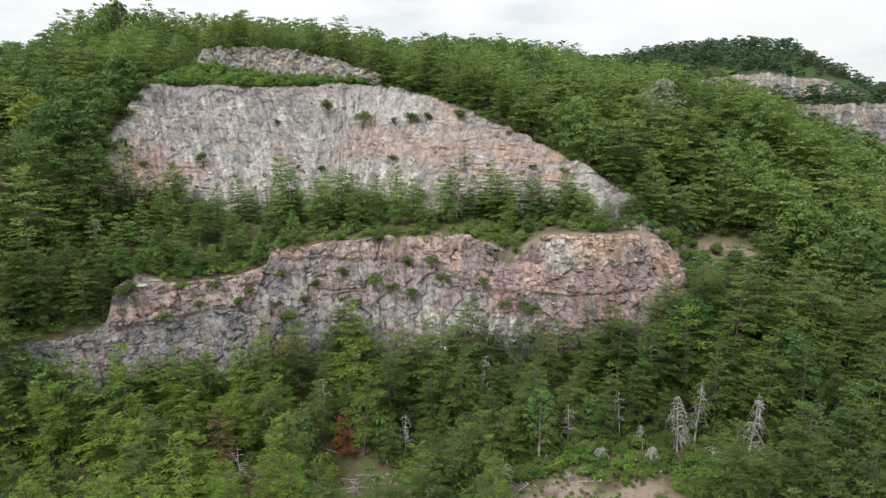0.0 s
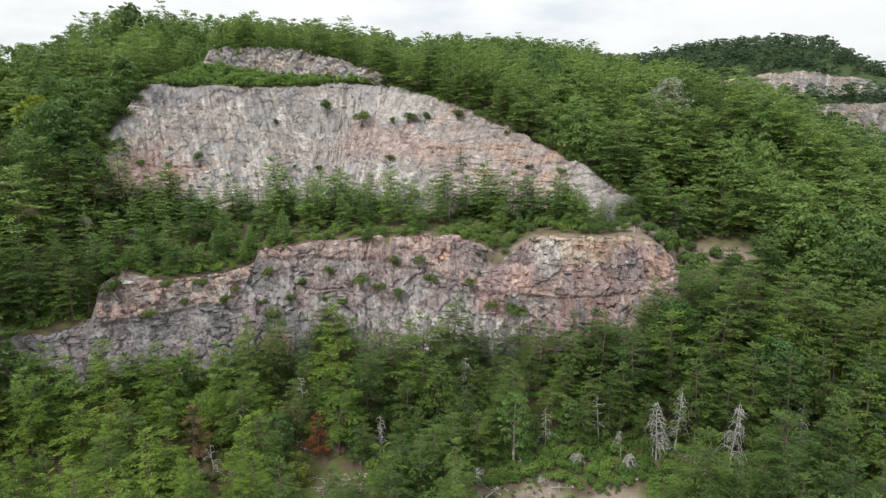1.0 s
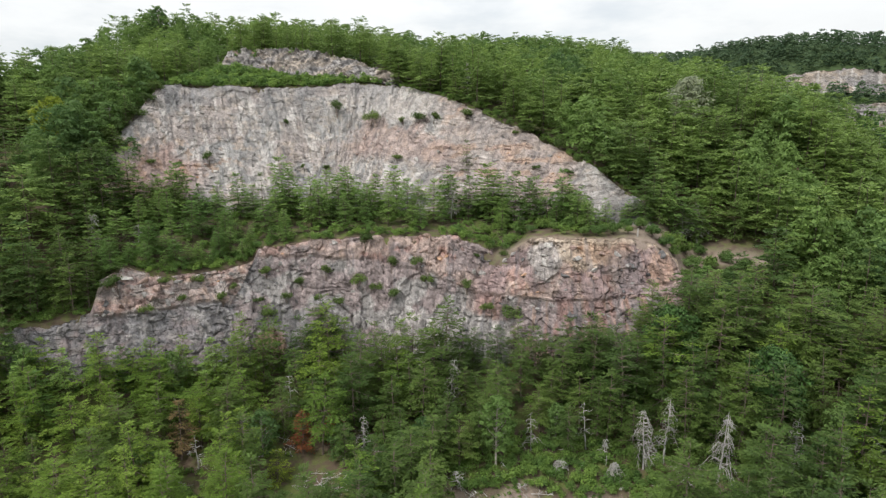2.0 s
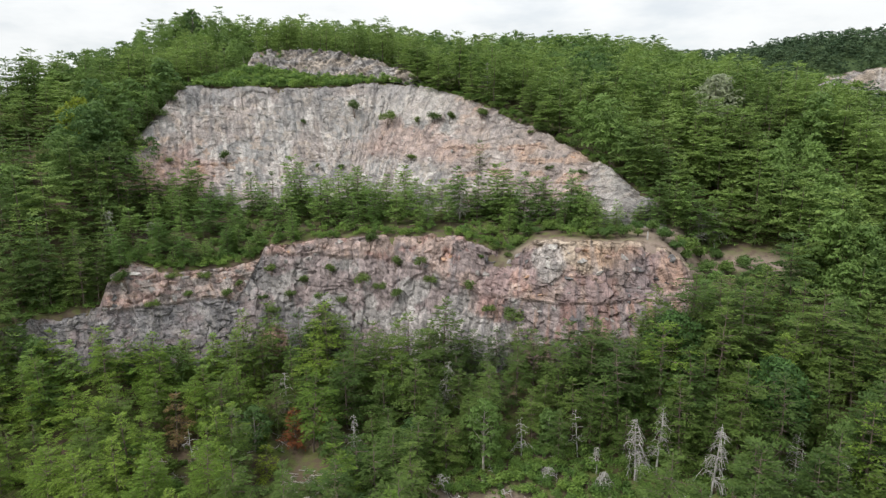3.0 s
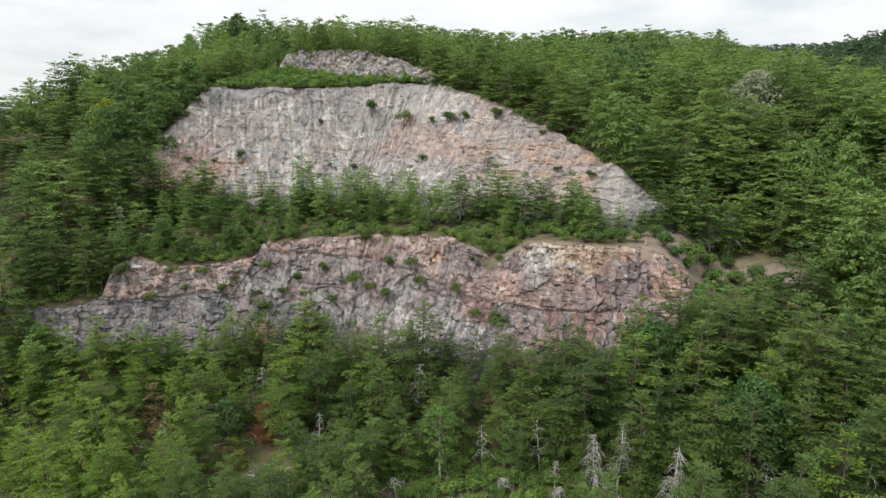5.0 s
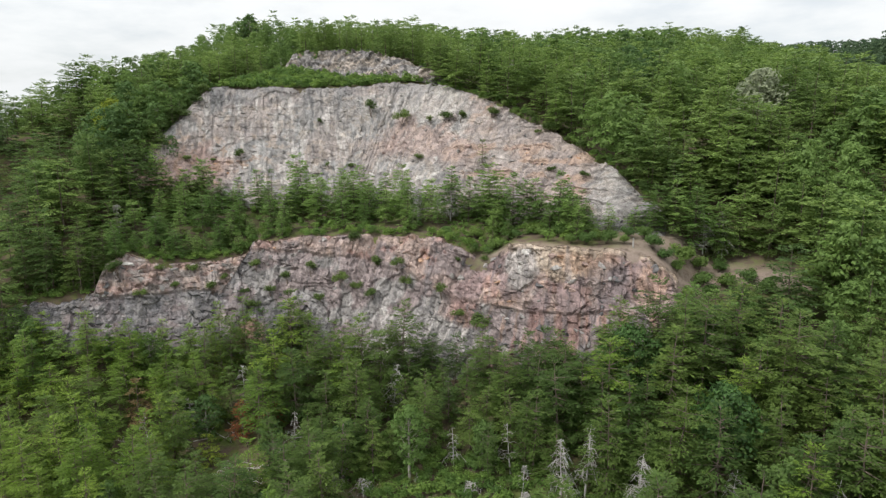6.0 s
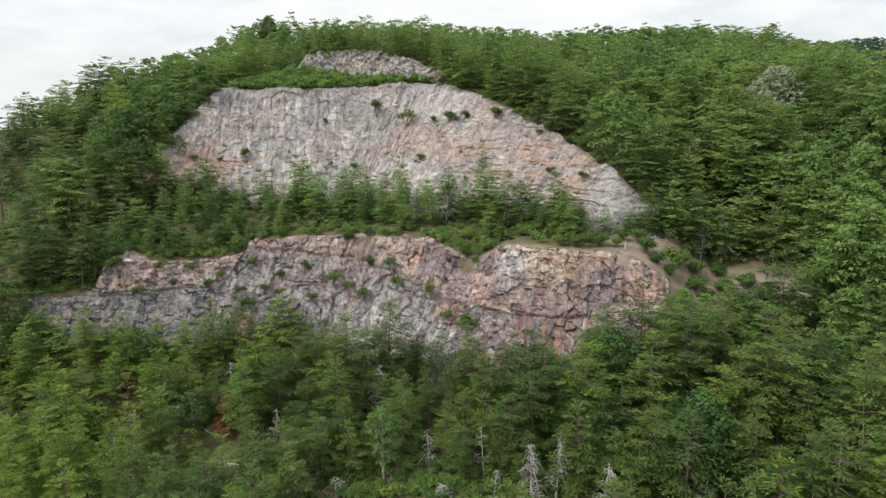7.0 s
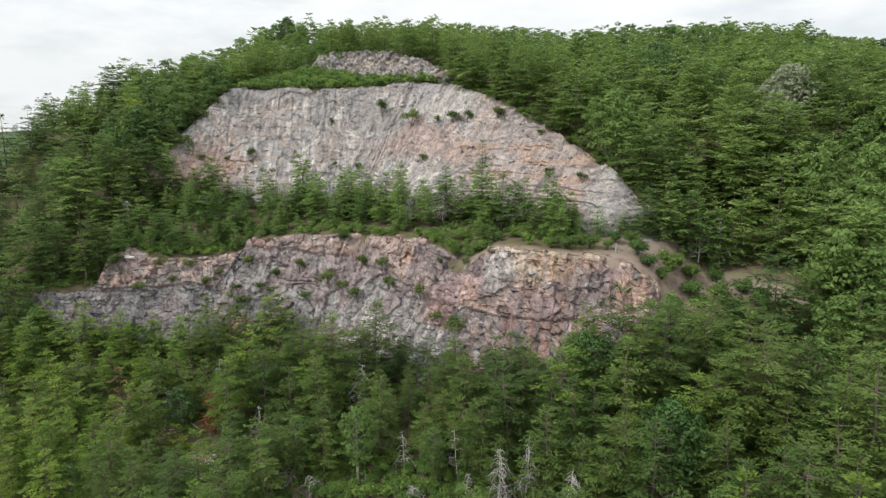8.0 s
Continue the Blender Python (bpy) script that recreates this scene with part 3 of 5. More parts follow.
def rock_face(name, top, base, x0, x1, step, stain, blocky, grooved, scale, seed, label, back=1.6, contact=None):
    """A quarried face between a crest and a foot line, both functions of x giving (y, z)."""
    xs = np.linspace(x0, x1, 600)
    ty, tz = top(xs)
    run = np.concatenate([[0], np.cumsum(np.hypot(np.diff(xs), np.diff(ty) * 0.8))])
    su = np.linspace(0, run[-1], int(run[-1] / step) + 2)
    x = np.interp(su, run, xs)
    ty, tz = top(x)
    tz = tz + scale * (0.9 * (fbm(x / 3.2, x * 0, seed + 41, 4) - 0.5) + 0.5 * (hash01(np.floor(x / 1.7), np.floor(x * 0), seed) - 0.5))
    by, bz = base(x)
    slant = np.hypot(ty - by, tz - bz)
    rows = int(slant.max() / step)
    nb = 7
    v = np.concatenate([np.linspace(-1, 0, nb, endpoint=False), np.linspace(0, 1.0, rows), [1.06, 1.12]])
    V, X = np.meshgrid(v, x)
    vc = np.clip(V, 0, 1.2)
    Y = ty[:, None] + (by - ty)[:, None] * vc + np.where(V < 0, -V * back, 0)
    Z = tz[:, None] + (bz - tz)[:, None] * vc + np.where(V < 0, V * 0.35, 0)
    Hh = vc * slant[:, None] + np.where(V < 0, V * back, 0)
    level = (70 - Z) * 1.2
    # joints and streaks run straight down the slope of the face
    lie = np.gradient(ty) / np.hypot(np.gradient(x), np.gradient(ty))
    half = min(int(7 * scale / step), len(x) // 3)
    lie = np.convolve(np.pad(lie, half, mode="edge"), np.ones(2 * half + 1) / (2 * half + 1), "valid")
    S = su[:, None] + lie[:, None] * (Y - ty[:, None])
    d, joint, shade, fine = face_relief(S, level, blocky, grooved, scale, seed, X, contact)
    # outward normal of the smooth face, in plan across the crest line and up with the slant
    along = np.stack([np.gradient(x), np.gradient(ty), np.zeros_like(x)], 1)
    up = np.stack([np.zeros_like(x), ty - by, tz - bz], 1)
    nrm = np.cross(along, up)
    nrm /= np.linalg.norm(nrm, axis=1)[:, None]
    nrm = np.where(nrm[:, 1:2] > 0, -nrm, nrm)
    k = 9
    pad = np.pad(nrm, ((k, k), (0, 0)), mode="edge")
    nrm = np.stack([np.convolve(pad[:, i], np.ones(2 * k + 1) / (2 * k + 1), "valid") for i in range(3)], 1)
    ends = smooth(0, 3 * scale, su) * smooth(su[-1], su[-1] - 3 * scale, su)
    hold = smooth(-1.0, -0.1, V) * (0.25 + 0.75 * ends[:, None])
    crest = -0.5 * scale * np.exp(-np.maximum(Hh, 0) / (0.5 * scale)) * (V >= 0)
    d = d * hold + crest * 0.6 - (1 - ends[:, None]) * 2.6 * scale
    P = np.stack([X + nrm[:, None, 0] * d, Y + nrm[:, None, 1] * d, Z + nrm[:, None, 2] * d], -1)
    col = stain(X, np.clip(V, 0, 1), S, level)
    col = col * (1 + (0.16 + 0.34 * blocky) * (shade[..., None] - 0.5)) * (1 + (0.12 + 0.68 * blocky) * (fine[..., None] - 0.5)) * (1 - 0.15 * np.exp(-joint / 0.05))[..., None]
    col = blend(col, np.array((0.36, 0.26, 0.19)), smooth(0.0, -0.5, V) * 0.8)
    ob = mesh_object(name, P.reshape(-1, 3), grid_faces(*V.shape), ROCK, tints=np.clip(col, 0.02, 0.8).reshape(-1, 3))
    FACES[name] = (x, v, P, nrm, col)
    return tagged(ob, label, "cliff", kind="structure")


def on_face(name, x, v):
    """A place on a rock face, and the way out of it."""
    xs, vs, P, nrm, _ = FACES[name]
    i = int(np.argmin(abs(xs - x)))
    j = int(np.argmin(abs(vs - v)))
    return Vector(P[i, j]), Vector(nrm[i])


lower_face = rock_face("cliff_lower", lambda x: (np.interp(x, LX, LCY), np.interp(x, LX, LCZ)), lambda x: (np.interp(x, LBX, LBY), np.interp(x, LBX, LBZ)), -72, 43, 0.21, stain_lower, 0.7, 0.8, 1.0, 11, "weathered pink and grey quarry face with orange stains and dark broken foot", contact=bed_line)
upper_face = rock_face("cliff_upper", lambda x: (np.interp(x, UX, UCY), np.interp(x, UX, UCZ)), lambda x: (np.interp(x, UBX, UBY), np.interp(x, UBX, UBZ)), -60.5, 40, 0.24, stain_upper, 0.34, 0.6, 1.0, 211, "tall pale grey quarry face with upright streaks and rusty patches")
T3X = [-60, -57.5, -46, -33, -24, -17, -12]
rock_face("cliff_third", lambda x: (np.interp(x, T3X, [162, 163, 163, 162, 159, 156, 153]), np.interp(x, T3X, [62.3, 63.9, 64.5, 62.9, 60.4, 58.3, 55.8])), lambda x: (np.interp(x, T3X, [157.5, 156.5, 156, 155.5, 154.5, 153, 151.5]), np.interp(x, T3X, [58.2, 58.0, 57.4, 57.0, 56.4, 55.4, 54.0])), -60, -12, 0.3, stain_third, 1.3, 0.3, 0.8, 311, "small pale grey rock face under the hilltop woods")


def far_line(r, s, z):
    def at(x):
        rr = np.interp(x, [0.891 * a + 0.454 * b for a, b in zip(r, s)], r)
        ss = np.interp(rr, r, s)
        return 0.891 * ss - 0.454 * rr, np.interp(rr, r, z)
    return at


rock_face("cliff_far_upper", far_line([-86, -66, -10, 30, 62], [588, 594, 597, 595, 588], [75, 85, 90, 82, 68]), far_line([-86, -66, -10, 30, 62], [572, 574, 578, 580, 582], [71, 70, 71, 71, 70]), 192, 318, 0.9, stain_far, 0.6, 0.6, 2.2, 411, "distant pale quarry face on the second hill")
rock_face("cliff_far_lower", far_line([-52, -36, 60, 130], [551, 552, 553, 553], [59, 62, 63, 62]), far_line([-52, -36, 60, 130], [540, 541, 541, 541], [30, 29, 28, 28]), 206, 360, 0.9, stain_far, 0.5, 0.9, 2.2, 421, "distant grey quarry face streaked with white")

# ---- trees ----


def tube(points, radii, sides=5):
    """A tapered limb along points, as triangles."""
    P, R = np.asarray(points, float), np.asarray(radii, float)
    d = np.gradient(P, axis=0)
    d /= np.linalg.norm(d, axis=1)[:, None] + 1e-9
    ref = np.where(abs(d[:, 2:3]) > 0.9, np.array([[1.0, 0, 0]]), np.array([[0, 0, 1.0]]))
    a = np.cross(d, ref)
    a /= np.linalg.norm(a, axis=1)[:, None] + 1e-9
    b = np.cross(d, a)
    ang = np.arange(sides) * 2 * np.pi / sides
    V = P[:, None] + R[:, None, None] * (np.cos(ang)[None, :, None] * a[:, None] + np.sin(ang)[None, :, None] * b[:, None])
    F = []
    for i in range(len(P) - 1):
        for j in range(sides):
            p, q = i * sides + j, i * sides + (j + 1) % sides
            F += [(p, q, q + sides), (p, q + sides, p + sides)]
    return V.reshape(-1, 3), np.array(F)


def join(parts):
    V, F, n = [], [], 0
    for v, f in parts:
        V.append(v)
        F.append(np.asarray(f) + n)
        n += len(v)
    return np.concatenate(V), np.concatenate(F)


def leaf_skin(rng, P, N, length, width, jitter):
    """Leaves lying roughly square to N at places P, like the outer skin of a clump."""
    n = len(P)
    N = N + rng.normal(0, jitter, N.shape)
    N /= np.linalg.norm(N, axis=1)[:, None]
    d = np.cross(N, rng.normal(0, 1, N.shape))
    d /= np.linalg.norm(d, axis=1)[:, None] + 1e-9
    side = np.cross(N, d)
    ln, wd = length * rng.uniform(0.6, 1.3, (n, 1)), width * rng.uniform(0.7, 1.3, (n, 1))
    V = np.stack([P + d * ln * 0.6, P - d * ln * 0.4 + side * wd, P - d * ln * 0.4 - side * wd], 1).reshape(-1, 3)
    return V, np.arange(n * 3).reshape(-1, 3)


def frond(rng, base, az, L, el, sag, twig, blade, width, tilt):
    """One flat feathery limb: side twigs on a sagging axis, each twig a row of small pointed blades."""
    out, across = np.array([np.cos(az), np.sin(az), 0.0]), np.array([-np.sin(az), np.cos(az), 0.0])
    across = across + np.array([0, 0, rng.normal(0, 0.14)])
    m = max(2, int(L / twig))
    t = np.repeat((np.arange(m) + rng.uniform(0.1, 0.9, m)) / m * 0.86 + 0.12, 2)
    sg = np.tile([1.0, -1.0], m)
    t, sg = np.append(t, [0.80]), np.append(sg, [0.0])
    n = len(t)
    t = np.clip(t + rng.normal(0, 0.03, n), 0.05, 1)
    A = base + out * (L * t * np.cos(el))[:, None]
    A[:, 2] += L * t * np.sin(el) - sag * L * t * t + rng.normal(0, 0.03, n)
    a = (1.05 - 0.40 * t) * rng.uniform(0.75, 1.2, n)
    ln = (0.22 + 0.44 * L * (1 - t) ** 0.7 * np.minimum(1, (t + 0.06) / 0.32)) * rng.uniform(0.55, 1.2, n)
    d = out * np.cos(a)[:, None] + across * (sg * np.sin(a))[:, None]
    d[:, 2] += np.sin(el) * 0.6 - sag * t - 0.12 + rng.normal(0, 0.09, n)
    k = np.maximum(1, np.ceil(ln / (blade * 0.62)).astype(int))
    i = np.repeat(np.arange(n), k)
    j = np.arange(len(i)) - np.repeat(np.cumsum(k) - k, k)
    u = (j + 0.55) / k[i]
    P = A[i] + d[i] * (ln[i] * (u - 0.35 / k[i]))[:, None] + rng.normal(0, 0.02, (len(i), 3))
    turn = np.where(j % 2, 0.55, -0.55) * rng.uniform(0.2, 1.2, len(i)) * (u < 0.95)
    dh = d[i] / np.linalg.norm(d[i], axis=1)[:, None]
    sh = np.cross(dh, np.array([0, 0, 1.0]) + rng.normal(0, 0.14, (len(i), 3)))
    sh /= np.linalg.norm(sh, axis=1)[:, None] + 1e-9
    go = dh * np.cos(turn)[:, None] + sh * np.sin(turn)[:, None]
    go[:, 2] += rng.normal(0, 0.08, len(i))
    sw = np.cross(go, np.array([0, 0, 1.0]) + rng.normal(0, tilt, (len(i), 3)))
    sw *= (width * rng.uniform(0.7, 1.3, len(i)) / (np.linalg.norm(sw, axis=1) + 1e-9))[:, None]
    reach = (blade * rng.uniform(0.7, 1.3, len(i)))[:, None]
    V = np.stack([P + sw + go * reach * 0.1, P + go * reach, P - sw + go * reach * 0.25], 1).reshape(-1, 3)
    return V, np.arange(len(i) * 3).reshape(-1, 3)


def pine_shape(seed, height=9.0, reach=3.0, bare=0.14, step=0.92, twig=0.25, blade=0.36, width=0.082, tilt=0.28, limbs=True, top_round=0.75, gaps=0.12):
    """A broad pine: trunk, and limbs that each bear a flat feathery frond, in loose level tiers."""
    rng = np.random.default_rng(seed)
    lean = rng.normal(0, 0.02, 2)
    tz = np.linspace(0, height * 0.98, 6)
    bend = np.cumsum(rng.normal(0, 0.05, (6, 2)), 0)
    trunk_p = np.stack([lean[0] * tz + bend[:, 0], lean[1] * tz + bend[:, 1], tz], 1)
    wood = [tube(trunk_p, np.interp(tz, [0, height], [0.011 * height + 0.02, 0.015]), 6 if limbs else 4)]
    green = []
    z = height * bare
    side_bias, bias = rng.uniform(0, 2 * np.pi), rng.uniform(0.08, 0.26)
    while z < height * 0.985:
        f = (z - height * bare) / (height * (1 - bare))
        base = np.array([np.interp(z, tz, trunk_p[:, 0]), np.interp(z, tz, trunk_p[:, 1]), z])
        turn = rng.uniform(0, 2 * np.pi)
        count = rng.integers(4, 7) if f < 0.75 else rng.integers(3, 5)
        tier = rng.uniform(0.72, 1.15)
        for q in range(count):
            if rng.random() < gaps:
                continue
            az = turn + (q + rng.uniform(-0.35, 0.35)) * 2 * np.pi / count
            L = reach * (1 - f) ** top_round * (0.62 + 0.38 * min(1, f / 0.22)) * tier * rng.uniform(0.7, 1.2) * (1 + bias * np.cos(az - side_bias)) + 0.34
            el = np.interp(f, [0, 0.5, 0.85, 1], [-0.06, 0.05, 0.30, 0.95]) + rng.normal(0, 0.07)
            foot = base + np.array([0, 0, rng.uniform(-0.16, 0.16)])
            sag = rng.uniform(0.02, 0.20)
            green.append(frond(rng, foot, az, L, el, sag, twig, blade, width, tilt))
            if limbs:
                o = np.array([np.cos(az) * np.cos(el), np.sin(az) * np.cos(el), np.sin(el)])
                wood.append(tube([foot, foot + o * L * 0.75 - np.array([0, 0, sag * L * 0.56 + 0.03])], [0.022 + 0.009 * L, 0.007], 3))
        z += step * rng.uniform(0.7, 1.3) * (1 - 0.38 * f)
    for az in rng.uniform(0, 6.283, 4):
        green.append(frond(rng, trunk_p[-1] - np.array([0, 0, 0.25]), az, 0.55, 1.05, 0.0, twig, blade, width, tilt))
    if limbs:
        for _ in range(7):
            zz = rng.uniform(0.06, bare + 0.12) * height
            az, L = rng.uniform(0, 2 * np.pi), rng.uniform(0.5, 1.7)
            b = np.array([np.interp(zz, tz, trunk_p[:, 0]), np.interp(zz, tz, trunk_p[:, 1]), zz])
            wood.append(tube([b, b + np.array([np.cos(az) * L, np.sin(az) * L, rng.uniform(-0.4, 0.15)])], [0.022, 0.005], 3))
    return join(wood), join(green)


def broadleaf_shape(seed, height=9.0, reach=2.6, clumps=26, per=34, size=0.30, bare=0.28, limbs=True):
    """A broadleaf tree: trunk, forking limbs and a crown of uneven clumps of leaves."""
    rng = np.random.default_rng(seed)
    tz = np.linspace(0, height * 0.8, 5)
    bend = np.cumsum(rng.normal(0, 0.07, (5, 2)), 0)
    trunk = np.stack([bend[:, 0], bend[:, 1], tz], 1)
    wood = [tube(trunk, np.interp(tz, [0, height], [0.016 * height + 0.02, 0.02]), 6 if limbs else 4)]
    P, D = [], []
    for c in range(clumps):
        f = (c + rng.uniform(0, 1)) / clumps
        zc = height * (bare + (0.93 - bare) * f)
        rad = reach * np.sqrt(max(0.04, 1 - (2 * f - 0.80) ** 2 * 0.75)) * rng.uniform(0.45, 0.95)
        az = c * 2.4 + rng.uniform(-0.5, 0.5)
        centre = np.array([np.cos(az) * rad, np.sin(az) * rad, zc])
        if limbs:
            zb = max(height * bare * 0.8, zc - rad * rng.uniform(0.6, 1.2))
            b = np.array([np.interp(zb, tz, trunk[:, 0]), np.interp(zb, tz, trunk[:, 1]), zb])
            wood.append(tube([b, (b + centre) / 2 + np.array([0, 0, -0.1]), centre], [0.045, 0.03, 0.01], 3))
        r = reach * rng.uniform(0.24, 0.44)
        n = int(per * rng.uniform(0.6, 1.4))
        d = rng.normal(0, 1, (n, 3))
        d /= np.linalg.norm(d, axis=1)[:, None]
        d[:, 2] = np.where(d[:, 2] < -0.25, -d[:, 2] * 0.6, d[:, 2])
        P.append(centre + d * r * rng.uniform(0.75, 1.12, (n, 1)) * np.array([1, 1, 0.72]))
        D.append(d + np.array([0, 0, 0.25]))
    leaves = leaf_skin(rng, np.concatenate(P), np.concatenate(D), size, size * 0.36, 0.38)
    return join(wood), leaves


def bare_shape(seed, height=6.0, reach=1.3, droop=0.35, n=44, forks=2):
    """A dead bleached tree: trunk, drooping limbs and twigs."""
    rng = np.random.default_rng(seed)
    tz = np.linspace(0, height, 6)
    bend = np.cumsum(rng.normal(0, 0.06, (6, 2)), 0)
    trunk = np.stack([bend[:, 0], bend[:, 1], tz], 1)
    wood = [tube(trunk, np.interp(tz, [0, height], [0.014 * height + 0.02, 0.02]), 6)]
    for _ in range(n):
        z = height * rng.uniform(0.2, 0.98)
        f = z / height
        az = rng.uniform(0, 2 * np.pi)
        L = reach * (1.15 - f) * rng.uniform(0.5, 1.3) + 0.25
        b = np.array([np.interp(z, tz, trunk[:, 0]), np.interp(z, tz, trunk[:, 1]), z])
        o = np.array([np.cos(az), np.sin(az), 0])
        m = b + o * L * 0.55 + np.array([0, 0, 0.12 * L])
        e = b + o * L + np.array([0, 0, -droop * L * rng.uniform(0.2, 1.4)])
        wood.append(tube([b, m, e], [0.042, 0.032, 0.011], 3))
        for _ in range(forks):
            q = m + (e - m) * rng.uniform(0, 0.8)
            w = rng.normal(0, 0.35, 3) * L + np.array([0, 0, -droop * 0.5 * L])
            wood.append(tube([q, q + w * 0.8], [0.02, 0.008], 3))
    return join(wood)


def bush_shape(seed, size=1.0, n=150, leaf=0.24, squash=0.75):
    """A low shrub: short stems and a ragged dome of leaves."""
    rng = np.random.default_rng(seed)
    wood, P, D = [], [], []
    lobes = rng.integers(4, 8)
    for _ in range(lobes):
        az, rr = rng.uniform(0, 2 * np.pi), rng.uniform(0.1, 0.6) * size
        c = np.array([np.cos(az) * rr, np.sin(az) * rr, size * squash * rng.uniform(0.45, 1.0)])
        wood.append(tube([(0, 0, -0.1), c * 0.5 + np.array([0, 0, 0.1]), c], [0.03, 0.02, 0.008], 3))
        k = n // lobes
        d = rng.normal(0, 1, (k, 3))
        d /= np.linalg.norm(d, axis=1)[:, None]
        d[:, 2] = abs(d[:, 2]) * rng.choice([1, 1, 1, -0.4], k)
        P.append(c + d * size * rng.uniform(0.2, 0.5, (k, 1)))
        D.append(d + np.array([0, 0, 0.35]))
    return join(wood), leaf_skin(rng, np.concatenate(P), np.concatenate(D), leaf, leaf * 0.36, 0.45)


def tree_thing(name, shape, bark_material, leaf_material, label, category, group="", wood_name="trunk", leaf_name="crown"):
    """A tree or shrub at the origin: an empty at its foot with its wood and its leaves."""
    wood, leaves = shape
    root = new(name)
    mesh_object(wood_name, *wood, bark_material, root)
    mesh_object(leaf_name, *leaves, leaf_material, root)
    return tagged(root, label, category, group)


def plant(models, rng, x, y, height, model_height, sink=0.15, lean=0.03, z=None, pick=None):
    """Sets a copy of one of the models at (x, y), scaled to the height given."""
    ob = models[pick if pick is not None else rng.integers(len(models))]
    k = height / model_height
    zz = float(land(x, y)) if z is None else z
    m = Matrix.Translation((x, y, zz - sink)) @ Euler((rng.normal(0, lean), rng.normal(0, lean), rng.uniform(0, 6.283))).to_matrix().to_4x4()
    k2 = k * rng.uniform(0.88, 1.15)
    return copy_thing(ob, m @ Matrix.Diagonal((k2, k2, k, 1)))


def discard(models):
    for ob in models:
        for child in (*ob.children_recursive, ob):
            bpy.data.objects.remove(child)


def scatter(rng, x0, x1, y0, y1, step, keep):
    """Jittered places in a rectangle, where keep(x, y) passes."""
    X, Y = np.meshgrid(np.arange(x0, x1, step), np.arange(y0, y1, step))
    X = (X + rng.uniform(-0.48, 0.48, X.shape) * step).ravel()
    Y = (Y + rng.uniform(-0.48, 0.48, Y.shape) * step).ravel()
    ok = keep(X, Y)
    return X[ok], Y[ok]


def woods(name, shapes, which, rng, X, Y, H, model_height, material, label, parts=1, tone=None, sink=0.2, squash=(0.85, 1.2), category="woods"):
    """Many trees joined into one object of kind stuff, each with its own height, turn and tone."""
    Z = land(X, Y) - sink
    T = rng.random(len(X)) if tone is None else tone
    kind = rng.integers(len(shapes), size=len(X))
    VV, FF, TT, n = [], [], [], 0
    for s, shape in enumerate(shapes):
        v, f = shape[which]
        idx = np.nonzero(kind == s)[0]
        if not len(idx):
            continue
        a = rng.uniform(0, 6.283, len(idx))
        k = H[idx] / model_height
        kw = k * rng.uniform(*squash, len(idx))
        c, si = np.cos(a), np.sin(a)
        x = (v[None, :, 0] * c[:, None] - v[None, :, 1] * si[:, None]) * kw[:, None] + X[idx, None]
        y = (v[None, :, 0] * si[:, None] + v[None, :, 1] * c[:, None]) * kw[:, None] + Y[idx, None]
        z = v[None, :, 2] * k[:, None] + Z[idx, None]
        VV.append(np.stack([x, y, z], -1).reshape(-1, 3))
        FF.append((f[None] + (np.arange(len(idx)) * len(v))[:, None, None] + n).reshape(-1, 3))
        TT.append(np.repeat(T[idx], len(v)))
        n += len(v) * len(idx)
    ob = mesh_object(name, np.concatenate(VV), np.concatenate(FF), material, tones=np.concatenate(TT))
    return tagged(ob, label, category, kind="stuff")


def zone(x, y):
    """Which plants may stand where: masks by stretch of the plan."""
    lcy, lby = np.interp(x, LX, LCY), np.interp(x, LBX, LBY)
    ucy, uby = np.interp(x, UX, UCY), np.interp(x, UBX, UBY)
    quarry = (x > -63) & (x < 41)
    return dict(
        front=(y < lby - 0.3) & (x < 42) | (x >= 42) & (y < 102),
        bench=(y > lcy + np.where(x < -26, 0.4, 1.8)) & (y < uby + 0.5) & quarry,
        ledge=(y > ucy + 0.15) & (y < 155.5) & (x > -60) & (x < -17),
        third=(y > 154) & (y < 162.8) & (x > -60) & (x < -19),
        face=((y > lby - 0.3) & (y < lcy + 0.6) & (x < 41) & (x > -47.5)) | ((y > uby) & (y < ucy + 0.5) & (x > np.interp(y, [104, 111, 119, 128], [-51.5, -53, -57, -58])) & (x < 36.5)),
        road=(x > 27) & (x < 60) & (y > lcy) & (y < 121.5 + 0.15 * np.clip(x - 36, 0, 30)) & (x < 41 + 1.5 * (y - 108)) | (x > 42) & (x < 56) & (y > 112) & (y < 121),
    )


# -- the near pines, one by one --
rng = np.random.default_rng(7)
def pine_set(material, label, seed):
    return [tree_thing("pine_tree", pine_shape(seed + i, 9.0, (3.0, 3.5, 2.7, 3.6, 3.2, 2.9)[i], (0.10, 0.16, 0.06, 0.24, 0.12, 0.30)[i], top_round=(0.68, 0.55, 0.8, 0.5, 0.62, 0.5)[i]), BARK, material, label, "pine tree", "pines below the quarry") for i in range(6)]


pines = pine_set(PINE, "green pine with level feathery tiers on the quarry slope", 100)
sun_tinted_pines = pine_set(PINE_SUN_TINT, "pine with feathery tiers on the quarry slope, tinted yellow-green as if sunlit", 120)


def bare_ground(x, y):
    """The open rubble patch at the foot and the gaps round it."""
    return (x > 6) & (x < 30) & (y > 60) & (y < 76.5 + 1.2 * np.sin(x * 0.4))


